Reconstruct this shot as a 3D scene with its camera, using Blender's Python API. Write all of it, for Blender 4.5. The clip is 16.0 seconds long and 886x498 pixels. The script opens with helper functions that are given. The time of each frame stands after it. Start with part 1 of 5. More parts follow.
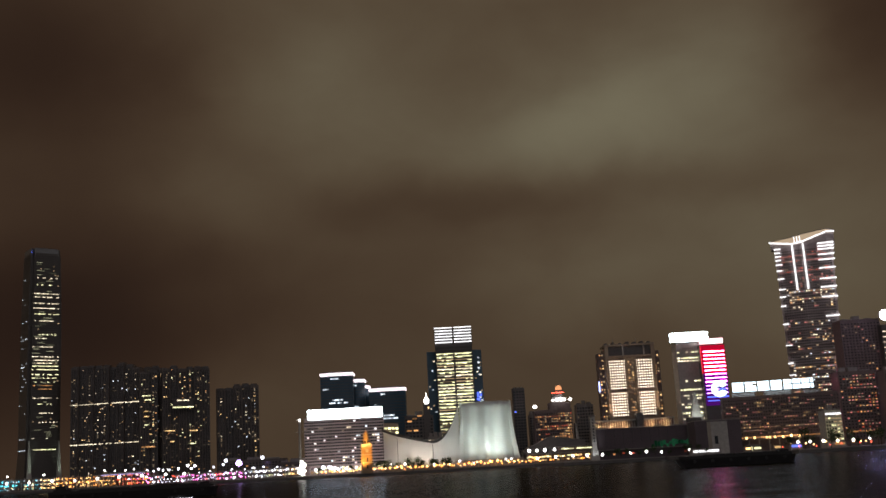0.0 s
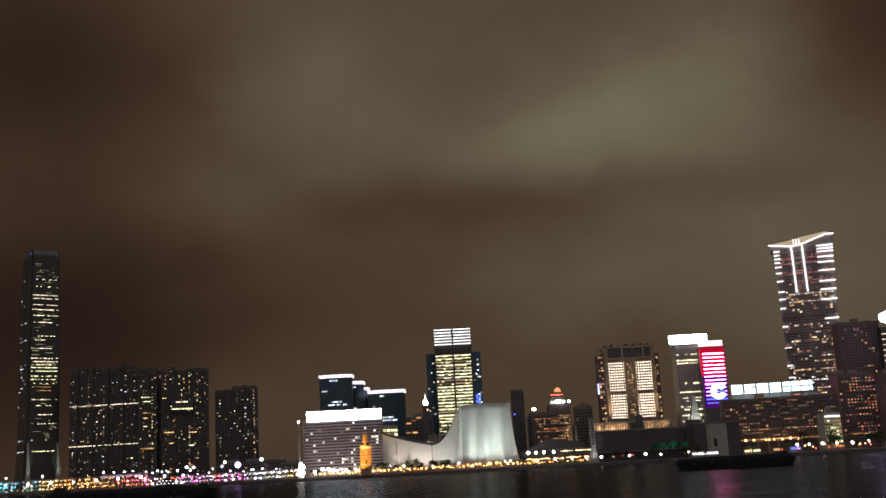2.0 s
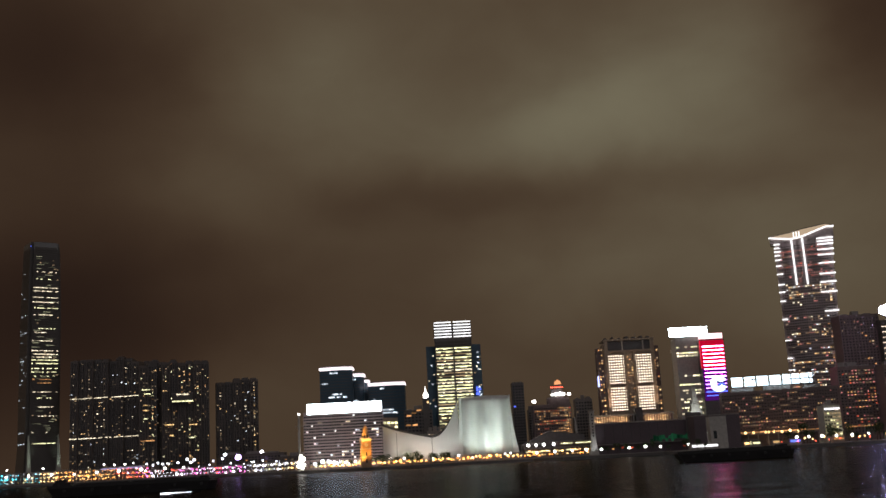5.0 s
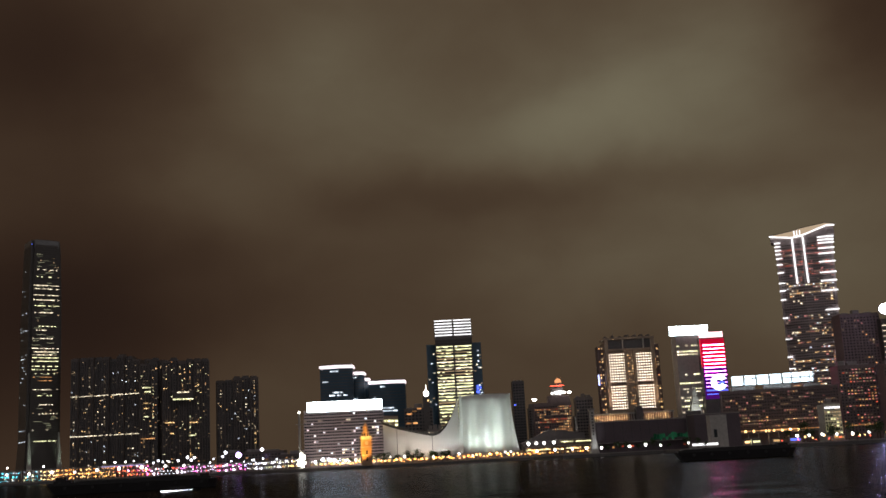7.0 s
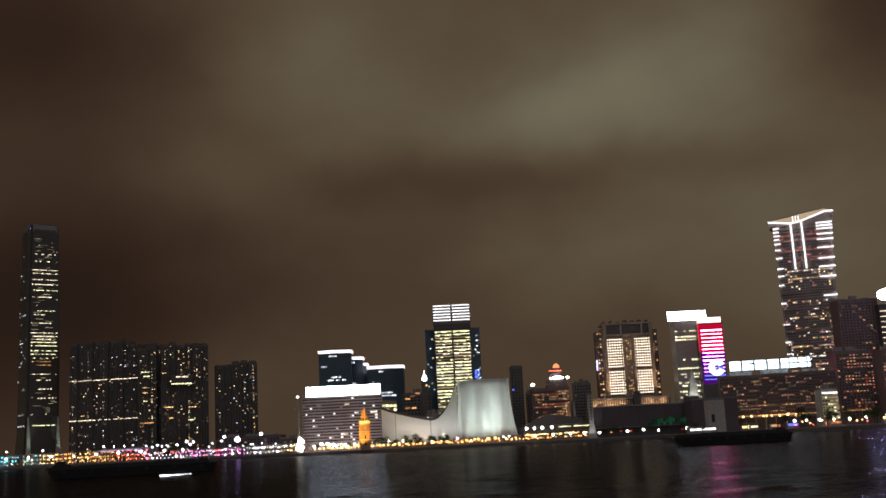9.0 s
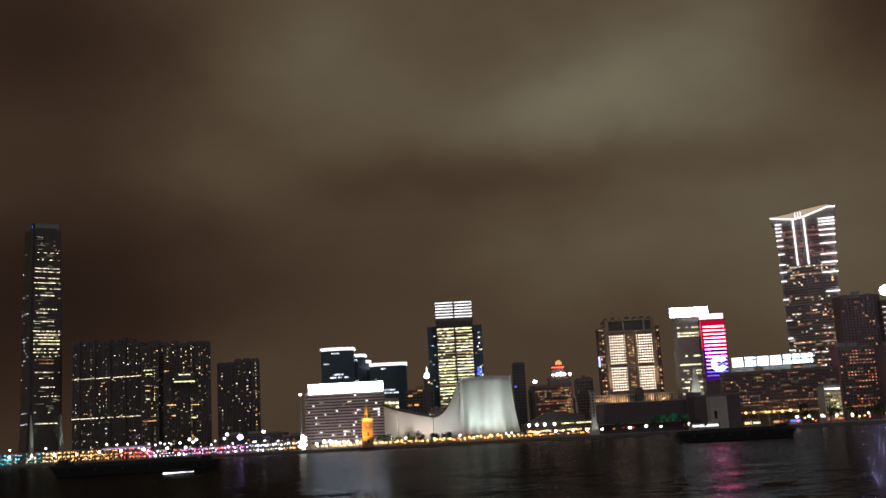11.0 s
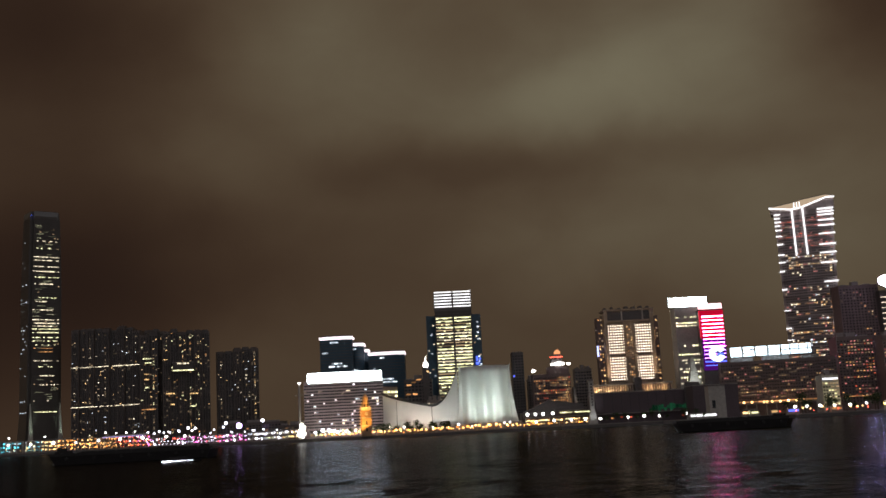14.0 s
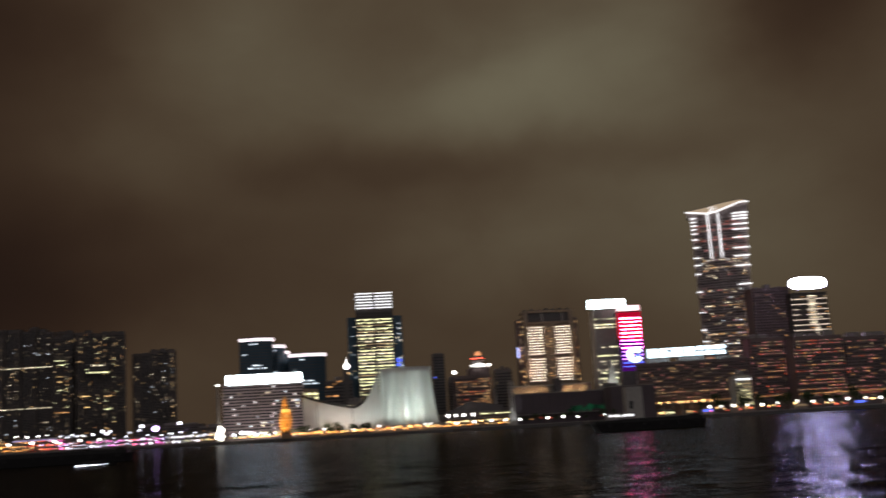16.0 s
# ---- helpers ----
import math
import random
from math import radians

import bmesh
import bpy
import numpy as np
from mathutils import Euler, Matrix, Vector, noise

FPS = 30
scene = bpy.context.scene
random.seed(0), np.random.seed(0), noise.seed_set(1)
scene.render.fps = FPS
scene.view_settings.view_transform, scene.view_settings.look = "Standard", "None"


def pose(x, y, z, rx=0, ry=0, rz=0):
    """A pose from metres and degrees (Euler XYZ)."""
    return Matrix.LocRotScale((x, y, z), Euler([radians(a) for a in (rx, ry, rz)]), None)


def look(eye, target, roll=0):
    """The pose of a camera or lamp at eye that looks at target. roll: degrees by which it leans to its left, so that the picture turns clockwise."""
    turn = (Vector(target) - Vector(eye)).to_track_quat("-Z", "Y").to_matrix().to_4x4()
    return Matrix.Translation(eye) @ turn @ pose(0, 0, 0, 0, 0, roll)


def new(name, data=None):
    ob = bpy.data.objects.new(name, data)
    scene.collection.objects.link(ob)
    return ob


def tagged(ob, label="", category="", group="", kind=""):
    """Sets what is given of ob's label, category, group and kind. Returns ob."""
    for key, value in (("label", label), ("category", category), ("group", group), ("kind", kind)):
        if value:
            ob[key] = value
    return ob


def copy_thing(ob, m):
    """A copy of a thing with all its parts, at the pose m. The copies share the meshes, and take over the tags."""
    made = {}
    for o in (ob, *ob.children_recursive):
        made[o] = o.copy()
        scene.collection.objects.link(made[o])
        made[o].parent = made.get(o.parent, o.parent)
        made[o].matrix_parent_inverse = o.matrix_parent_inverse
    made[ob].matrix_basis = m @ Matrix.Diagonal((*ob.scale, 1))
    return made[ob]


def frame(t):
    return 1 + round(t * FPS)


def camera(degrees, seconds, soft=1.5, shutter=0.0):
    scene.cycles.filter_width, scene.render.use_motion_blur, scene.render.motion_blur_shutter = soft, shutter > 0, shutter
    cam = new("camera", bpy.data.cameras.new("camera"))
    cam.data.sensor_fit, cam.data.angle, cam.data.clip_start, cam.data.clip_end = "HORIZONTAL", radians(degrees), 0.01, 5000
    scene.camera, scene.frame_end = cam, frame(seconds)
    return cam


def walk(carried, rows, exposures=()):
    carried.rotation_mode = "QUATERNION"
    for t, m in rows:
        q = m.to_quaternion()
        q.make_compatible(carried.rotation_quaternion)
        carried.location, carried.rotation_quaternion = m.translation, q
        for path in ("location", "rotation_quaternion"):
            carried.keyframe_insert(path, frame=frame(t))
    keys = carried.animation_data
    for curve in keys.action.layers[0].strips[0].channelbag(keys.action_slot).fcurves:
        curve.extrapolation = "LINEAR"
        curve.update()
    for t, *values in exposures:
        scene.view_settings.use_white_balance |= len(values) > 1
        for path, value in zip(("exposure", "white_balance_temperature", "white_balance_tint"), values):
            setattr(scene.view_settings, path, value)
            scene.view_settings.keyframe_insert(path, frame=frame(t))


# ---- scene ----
EYE = 6.0
cam = camera(44.85, 16.0, soft=1.6, shutter=1.1)
walk(cam, [
    (0.0, pose(0, 0, EYE, 101.423, 3.141, -0.080)),
    (0.5, pose(0, 0, EYE, 101.468, 3.101, -0.127)),
    (1.0, pose(0, 0, EYE, 101.485, 3.094, -0.040)),
    (1.5, pose(0, 0, EYE, 101.502, 3.060, -0.101)),
    (2.0, pose(0, 0, EYE, 101.525, 3.071, -0.128)),
    (2.5, pose(0, 0, EYE, 101.510, 3.119, -0.266)),
    (3.0, pose(0, 0, EYE, 101.427, 3.142, -0.195)),
    (3.5, pose(0, 0, EYE, 101.385, 3.160, -0.054)),
    (4.0, pose(0, 0, EYE, 101.211, 3.134, -0.088)),
    (6.5, pose(0, 0, EYE, 101.086, 2.992, -0.103)),
    (7.0, pose(0, 0, EYE, 101.040, 2.984, -0.110)),
    (7.5, pose(0, 0, EYE, 101.010, 2.944, -0.182)),
    (8.0, pose(0, 0, EYE, 101.087, 2.930, -0.282)),
    (8.5, pose(0, 0, EYE, 100.945, 2.940, -0.321)),
    (8.7, pose(0, 0, EYE, 100.393, 2.880, -0.230)),
    (10.8, pose(0, 0, EYE, 99.983, 3.087, -0.195)),
    (11.0, pose(0, 0, EYE, 100.095, 3.080, -0.060)),
    (11.5, pose(0, 0, EYE, 99.894, 2.965, -0.078)),
    (12.0, pose(0, 0, EYE, 99.391, 2.897, -0.128)),
    (12.5, pose(0, 0, EYE, 99.120, 2.900, 0.000)),
    (13.0, pose(0, 0, EYE, 99.295, 2.870, -0.064)),
    (13.5, pose(0, 0, EYE, 99.435, 2.950, 0.003)),
    (14.0, pose(0, 0, EYE, 99.523, 2.968, -0.138)),
    (14.5, pose(0, 0, EYE, 99.684, 2.975, -0.288)),
    (15.0, pose(0, 0, EYE, 99.697, 2.944, -0.385)),
    (15.4, pose(0, 0, EYE, 99.770, 3.000, -0.475)),
    (15.5, pose(0, 0, EYE, 99.783, 3.038, -0.819)),
    (15.6, pose(0, 0, EYE, 99.640, 3.060, -1.683)),
    (15.7, pose(0, 0, EYE, 99.480, 3.090, -2.650)),
    (15.8, pose(0, 0, EYE, 99.430, 3.140, -3.070)),
    (15.9, pose(0, 0, EYE, 99.400, 3.230, -3.720)),
    (16.0, pose(0, 0, EYE, 99.374, 3.320, -4.319)),
], [(0.0, 0.0), (14.8, 0.0), (15.5, -0.14), (16.0, -0.2)])

# ---- night sky: low cloud lit from below by the city ----
SKY = 1.0
world = bpy.data.worlds.new("night_sky")
scene.world = world
world.use_nodes = True


def build_sky():
    nt = world.node_tree
    N, L = nt.nodes, nt.links
    back = N["Background"]
    co = N.new("ShaderNodeTexCoord")
    sep = N.new("ShaderNodeSeparateXYZ")
    L.new(co.outputs["Generated"], sep.inputs[0])

    def noise_at(scale, detail, squash, seed, rough=0.5, warp=0.0):
        m = N.new("ShaderNodeMapping")
        m.inputs["Scale"].default_value = (1, 1, squash)
        m.inputs["Location"].default_value = (seed, seed * 0.7, -seed)
        L.new(co.outputs["Generated"], m.inputs["Vector"])
        n = N.new("ShaderNodeTexNoise")
        n.inputs["Scale"].default_value = scale
        n.inputs["Detail"].default_value = detail
        n.inputs["Roughness"].default_value = rough
        n.inputs["Distortion"].default_value = warp
        L.new(m.outputs[0], n.inputs["Vector"])
        return n.outputs["Fac"]

    def maths(op, a, b):
        n = N.new("ShaderNodeMath")
        n.operation = op
        for k, v in enumerate((a, b)):
            if isinstance(v, (int, float)):
                n.inputs[k].default_value = v
            else:
                L.new(v, n.inputs[k])
        return n.outputs[0]

    def ramp(value, stops):
        n = N.new("ShaderNodeValToRGB")
        n.color_ramp.interpolation = "B_SPLINE"
        el = n.color_ramp.elements
        while len(el) < len(stops):
            el.new(0.5)
        for e, (p, v) in zip(el, stops):
            e.position = p
            e.color = v if isinstance(v, tuple) else (v, v, v, 1)
        L.new(value, n.inputs[0])
        return n.outputs[0]

    big = noise_at(3.2, 3, 2.2, 3.1, 0.5, 0.6)
    mid = noise_at(9.0, 5, 1.8, 7.7, 0.6, 0.4)
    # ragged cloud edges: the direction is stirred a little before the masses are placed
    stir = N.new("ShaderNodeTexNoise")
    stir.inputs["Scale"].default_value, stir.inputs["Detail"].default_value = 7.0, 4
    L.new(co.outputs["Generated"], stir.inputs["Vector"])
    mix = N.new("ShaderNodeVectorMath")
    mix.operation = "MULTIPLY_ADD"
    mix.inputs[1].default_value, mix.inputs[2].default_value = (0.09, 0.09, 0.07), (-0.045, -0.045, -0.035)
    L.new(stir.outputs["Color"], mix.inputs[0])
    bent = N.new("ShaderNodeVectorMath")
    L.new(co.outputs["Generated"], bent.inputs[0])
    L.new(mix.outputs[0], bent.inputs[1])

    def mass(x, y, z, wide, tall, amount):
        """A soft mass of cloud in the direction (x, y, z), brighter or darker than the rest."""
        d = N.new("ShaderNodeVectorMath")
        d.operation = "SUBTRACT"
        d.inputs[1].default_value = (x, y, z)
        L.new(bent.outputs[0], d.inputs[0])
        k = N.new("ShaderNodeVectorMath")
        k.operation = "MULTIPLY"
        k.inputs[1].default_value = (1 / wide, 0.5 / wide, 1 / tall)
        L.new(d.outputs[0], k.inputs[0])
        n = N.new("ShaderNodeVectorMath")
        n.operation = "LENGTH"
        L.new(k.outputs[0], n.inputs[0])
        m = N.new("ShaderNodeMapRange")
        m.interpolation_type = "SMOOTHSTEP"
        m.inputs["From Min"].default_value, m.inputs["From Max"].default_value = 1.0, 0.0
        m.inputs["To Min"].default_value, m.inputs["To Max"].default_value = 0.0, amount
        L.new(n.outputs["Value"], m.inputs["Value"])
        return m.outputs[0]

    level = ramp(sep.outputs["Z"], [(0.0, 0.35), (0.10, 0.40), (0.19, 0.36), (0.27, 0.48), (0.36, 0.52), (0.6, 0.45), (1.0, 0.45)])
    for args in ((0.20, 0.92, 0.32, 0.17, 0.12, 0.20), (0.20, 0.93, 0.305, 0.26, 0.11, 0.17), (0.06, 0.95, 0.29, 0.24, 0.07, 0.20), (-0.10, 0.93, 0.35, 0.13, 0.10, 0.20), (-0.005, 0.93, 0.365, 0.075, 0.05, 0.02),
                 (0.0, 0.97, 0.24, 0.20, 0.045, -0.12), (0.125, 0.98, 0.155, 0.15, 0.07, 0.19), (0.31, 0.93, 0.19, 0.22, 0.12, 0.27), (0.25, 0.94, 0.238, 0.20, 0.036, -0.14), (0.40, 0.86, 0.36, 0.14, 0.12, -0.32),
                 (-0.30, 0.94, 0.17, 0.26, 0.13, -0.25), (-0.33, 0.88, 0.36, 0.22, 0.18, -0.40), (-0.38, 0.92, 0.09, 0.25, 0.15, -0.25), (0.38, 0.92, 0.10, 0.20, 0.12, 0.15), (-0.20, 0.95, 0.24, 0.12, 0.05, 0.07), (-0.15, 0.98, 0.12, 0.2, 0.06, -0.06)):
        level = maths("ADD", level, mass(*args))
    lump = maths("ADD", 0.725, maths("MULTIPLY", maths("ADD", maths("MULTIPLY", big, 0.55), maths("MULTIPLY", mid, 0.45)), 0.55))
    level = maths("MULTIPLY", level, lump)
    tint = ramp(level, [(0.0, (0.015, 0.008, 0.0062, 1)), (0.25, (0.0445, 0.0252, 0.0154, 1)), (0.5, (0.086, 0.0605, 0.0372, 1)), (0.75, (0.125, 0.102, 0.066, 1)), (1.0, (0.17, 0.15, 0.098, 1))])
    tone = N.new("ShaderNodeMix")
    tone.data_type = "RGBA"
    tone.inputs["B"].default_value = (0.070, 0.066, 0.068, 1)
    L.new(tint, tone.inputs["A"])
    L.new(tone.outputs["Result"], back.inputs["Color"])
    # the other bank's bright centre lies behind the viewer and lights the cloud there more strongly
    behind = N.new("ShaderNodeMapRange")
    behind.interpolation_type = "SMOOTHSTEP"
    behind.inputs["From Min"].default_value, behind.inputs["From Max"].default_value = 0.35, -0.7
    behind.inputs["To Min"].default_value, behind.inputs["To Max"].default_value = SKY, 2.7 * SKY
    L.new(sep.outputs["Y"], behind.inputs["Value"])
    cool = N.new("ShaderNodeMapRange")
    cool.inputs["From Min"].default_value, cool.inputs["From Max"].default_value = 0.35, -0.5
    L.new(sep.outputs["Y"], cool.inputs["Value"])
    L.new(cool.outputs[0], tone.inputs["Factor"])
    L.new(behind.outputs[0], back.inputs["Strength"])


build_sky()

# ---- materials ----


def surface(name, color, rough=0.8, metal=0.0, grain=0.4, vary=0.25, spread=0.03, bump=0.2):
    """A surface with fine grain (per metre) and broad stains."""
    m = bpy.data.materials.new(name)
    m.use_nodes = True
    N, L = m.node_tree.nodes, m.node_tree.links
    p = N["Principled BSDF"]
    p.inputs["Roughness"].default_value = rough
    p.inputs["Metallic"].default_value = metal
    co = N.new("ShaderNodeTexCoord")
    fine, broad = N.new("ShaderNodeTexNoise"), N.new("ShaderNodeTexNoise")
    for n, s in ((fine, grain), (broad, spread)):
        n.inputs["Scale"].default_value = s
        n.inputs["Detail"].default_value = 4
        L.new(co.outputs["Object"], n.inputs["Vector"])
    add = N.new("ShaderNodeMath")
    add.operation = "ADD"
    L.new(fine.outputs["Fac"], add.inputs[0])
    L.new(broad.outputs["Fac"], add.inputs[1])
    ramp = N.new("ShaderNodeValToRGB")
    lo, hi = 1 - vary, 1 + vary
    ramp.color_ramp.elements[0].position, ramp.color_ramp.elements[1].position = 0.3, 0.7
    ramp.color_ramp.elements[0].color = (*[c * lo for c in color], 1)
    ramp.color_ramp.elements[1].color = (*[min(1, c * hi) for c in color], 1)
    half = N.new("ShaderNodeMath")
    half.operation = "MULTIPLY"
    half.inputs[1].default_value = 0.5
    L.new(add.outputs[0], half.inputs[0])
    L.new(half.outputs[0], ramp.inputs[0])
    L.new(ramp.outputs[0], p.inputs["Base Color"])
    if bump:
        b = N.new("ShaderNodeBump")
        b.inputs["Strength"].default_value = bump
        b.inputs["Distance"].default_value = 0.1
        L.new(fine.outputs["Fac"], b.inputs["Height"])
        L.new(b.outputs[0], p.inputs["Normal"])
    return m


def glow(name, color, strength, low=1.0, high=1.0):
    """A lamp, sign or lit window; repeats differ between low and high times the strength."""
    m = bpy.data.materials.new(name)
    m.use_nodes = True
    N, L = m.node_tree.nodes, m.node_tree.links
    N.remove(N["Principled BSDF"])
    e = N.new("ShaderNodeEmission")
    e.inputs["Color"].default_value = (*color, 1)
    e.inputs["Strength"].default_value = strength
    if low != high:
        info, mr = N.new("ShaderNodeObjectInfo"), N.new("ShaderNodeMapRange")
        mr.inputs["To Min"].default_value, mr.inputs["To Max"].default_value = strength * low, strength * high
        L.new(info.outputs["Random"], mr.inputs["Value"])
        L.new(mr.outputs[0], e.inputs["Strength"])
    L.new(e.outputs[0], N["Material Output"].inputs["Surface"])
    return m


CONCRETE = surface("weathered_concrete", (0.33, 0.30, 0.28))
PALE = surface("pale_render", (0.50, 0.47, 0.43))
TILE_TAN = surface("tan_tile", (0.42, 0.33, 0.25))
BROWN = surface("brown_cladding", (0.24, 0.18, 0.17))
DARK = surface("dark_cladding", (0.14, 0.125, 0.12), rough=0.5)
BLUEGLASS = surface("blue_curtain_wall", (0.06, 0.12, 0.17), rough=0.3, vary=0.15, bump=0)
GLASS = surface("unlit_window_glass", (0.03, 0.035, 0.04), rough=0.12, vary=0.1, bump=0)
GREYGLASS = surface("grey_curtain_wall", (0.10, 0.088, 0.078), rough=0.35, vary=0.15, bump=0)
WHITE_TILE = surface("white_wall_tile", (0.74, 0.73, 0.70), rough=0.45, vary=0.06, grain=1.2, spread=0.06)
STONE = surface("granite_and_brick", (0.45, 0.30, 0.18))
STEEL = surface("painted_steel", (0.25, 0.25, 0.25), rough=0.4, metal=0.6)
HULL = surface("tarred_hull", (0.022, 0.02, 0.02), rough=0.6)
PAVE = surface("quay_paving", (0.16, 0.15, 0.14))
BARK = surface("bark", (0.10, 0.07, 0.05), grain=3)
LEAF = surface("leaves", (0.05, 0.08, 0.03), grain=2, vary=0.5, bump=0)
HOUSE = surface("sooty_concrete", (0.17, 0.142, 0.13))
MAUVE = surface("mauve_cladding", (0.46, 0.38, 0.37))
PURPLE_STONE = surface("dusky_stone_panels", (0.135, 0.105, 0.118), grain=0.8)
ROOFING = surface("dark_roofing", (0.06, 0.06, 0.06))

WARM = glow("warm_window", (1.0, 0.62, 0.26), 1.2, 0.25, 1.9)
AMBER = glow("amber_window", (1.0, 0.47, 0.17), 0.7, 0.2, 1.8)
IVORY = glow("ivory_window", (1.0, 0.86, 0.60), 1.4, 0.25, 1.8)
COOL = glow("cool_window", (0.80, 0.90, 1.0), 1.2, 0.25, 1.8)
LIME = glow("fluorescent_window", (0.97, 0.94, 0.52), 1.6, 0.5, 1.6)
RED = glow("red_window", (1.0, 0.16, 0.08), 0.7, 0.2, 1.6)
ROSE = glow("rose_window", (1.0, 0.34, 0.30), 0.6, 0.2, 1.7)
DIM = glow("curtained_window", (1.0, 0.70, 0.40), 0.4, 0.3, 1.8)
STRIP = glow("white_led_strip", (0.98, 0.97, 1.0), 1.7)
STRIP_PINK = glow("pinkish_led_strip", (1.0, 0.86, 0.90), 1.6)
SIGN = glow("white_sign", (0.76, 0.90, 1.0), 12)
SIGN_BLUE = glow("ice_blue_sign", (0.70, 0.88, 1.0), 3.2)
SIGN_VIOLET = glow("violet_white_sign", (0.60, 0.56, 1.0), 210)
LED_RED = glow("red_led", (1.0, 0.03, 0.07), 1.2)
LED_PINK = glow("pink_led", (1.0, 0.11, 0.24), 32)
LED_MAGENTA = glow("magenta_led", (1.0, 0.10, 0.55), 26)
LED_VIOLET = glow("violet_led", (0.55, 0.20, 1.0), 6)
LED_BLUE = glow("blue_led", (0.10, 0.16, 1.0), 2.0)
LED_CYAN = glow("cyan_lamp", (0.12, 0.75, 0.95), 2.6, 0.3, 1.7)
LED_DEEP = glow("deep_red_led", (0.8, 0.006, 0.045), 0.6)
LAMP_WHITE = glow("white_lamp", (1.0, 0.95, 0.92), 5, 0.5, 1.5)
LAMP_WARM = glow("sodium_lamp", (1.0, 0.58, 0.22), 4, 0.4, 1.6)
LAMP_ORANGE = glow("orange_lamp", (1.0, 0.36, 0.07), 4.5, 0.4, 1.6)
LAMP_VIOLET = glow("violet_lamp", (0.62, 0.42, 1.0), 9)
LAMP_COOL = glow("cool_lamp", (0.86, 0.86, 1.0), 4.5, 0.4, 1.6)
LAMP_RED = glow("red_lamp", (1.0, 0.11, 0.06), 5.0, 0.4, 1.6)
LAMP_PINK = glow("pink_lamp", (1.0, 0.16, 0.62), 4.0, 0.4, 1.6)
GREEN_GLOW = glow("green_glow", (0.10, 0.65, 0.30), 0.05, 0.3, 1.6)

# ---- building helpers ----
rng = random.Random(11)


def box(bm, x0, x1, y0, y1, z0, z1):
    v = [bm.verts.new(p) for p in ((x0, y0, z0), (x1, y0, z0), (x1, y1, z0), (x0, y1, z0), (x0, y0, z1), (x1, y0, z1), (x1, y1, z1), (x0, y1, z1))]
    for f in ((0, 3, 2, 1), (4, 5, 6, 7), (0, 1, 5, 4), (1, 2, 6, 5), (2, 3, 7, 6), (3, 0, 4, 7)):
        bm.faces.new([v[i] for i in f])


def prism(bm, outline, z0, z1, top=None):
    """A closed body over an outline of (x, y), counter-clockwise; top: the outline of its upper end."""
    n = len(outline)
    lo = [bm.verts.new((x, y, z0)) for x, y in outline]
    hi = [bm.verts.new((x, y, z1)) for x, y in (top or outline)]
    bm.faces.new(lo[::-1])
    bm.faces.new(hi)
    for i in range(n):
        bm.faces.new((lo[i], lo[(i + 1) % n], hi[(i + 1) % n], hi[i]))


def turned(bm, profile, sides=12, x=0, y=0):
    """A body of revolution from (radius, z) pairs."""
    rings = []
    for r, z in profile:
        rings.append([bm.verts.new((x + r * math.cos(2 * math.pi * k / sides), y + r * math.sin(2 * math.pi * k / sides), z)) for k in range(sides)])
    for a, b in zip(rings, rings[1:]):
        for k in range(sides):
            bm.faces.new((a[k], a[(k + 1) % sides], b[(k + 1) % sides], b[k]))
    bm.faces.new(rings[0][::-1])
    bm.faces.new(rings[-1])


def mesh_of(name, bm, material):
    me = bpy.data.meshes.new(name)
    bm.to_mesh(me)
    bm.free()
    me.materials.append(material)
    return me


SKIN = {}  # the main wall of each building: its windows are parts of it


def part(name, bm, material, parent, label="", kind=""):
    ob = new(name, mesh_of(name, bm, material))
    ob.parent = parent
    if name in ("wall", "curtain_wall", "tower_block"):
        SKIN.setdefault(parent.name, ob)
    return tagged(ob, label=label, kind=kind)


def boxes(name, rows, material, parent, label="", kind=""):
    bm = bmesh.new()
    for r in rows:
        box(bm, *r)
    return part(name, bm, material, parent, label, kind)


def thing(name, label, category, m, group="", kind=""):
    root = new(name)
    root.matrix_world = m
    root.empty_display_size = 5
    return tagged(root, label=label, category=category, group=group, kind=kind)


UNIT = {}


def pane(material, parent, at, size, turn=0.0, name="window"):
    """One lit pane or strip; alike panes share a mesh."""
    if material.name not in UNIT:
        bm = bmesh.new()
        box(bm, -0.5, 0.5, -0.15, 0.15, -0.5, 0.5)
        UNIT[material.name] = mesh_of("pane", bm, material)
    ob = new(name, UNIT[material.name])
    ob.parent = SKIN.get(parent.name, parent)
    ob.location, ob.scale, ob.rotation_euler = at, (size[0], 1, size[1]), (0, 0, radians(turn))
    return ob


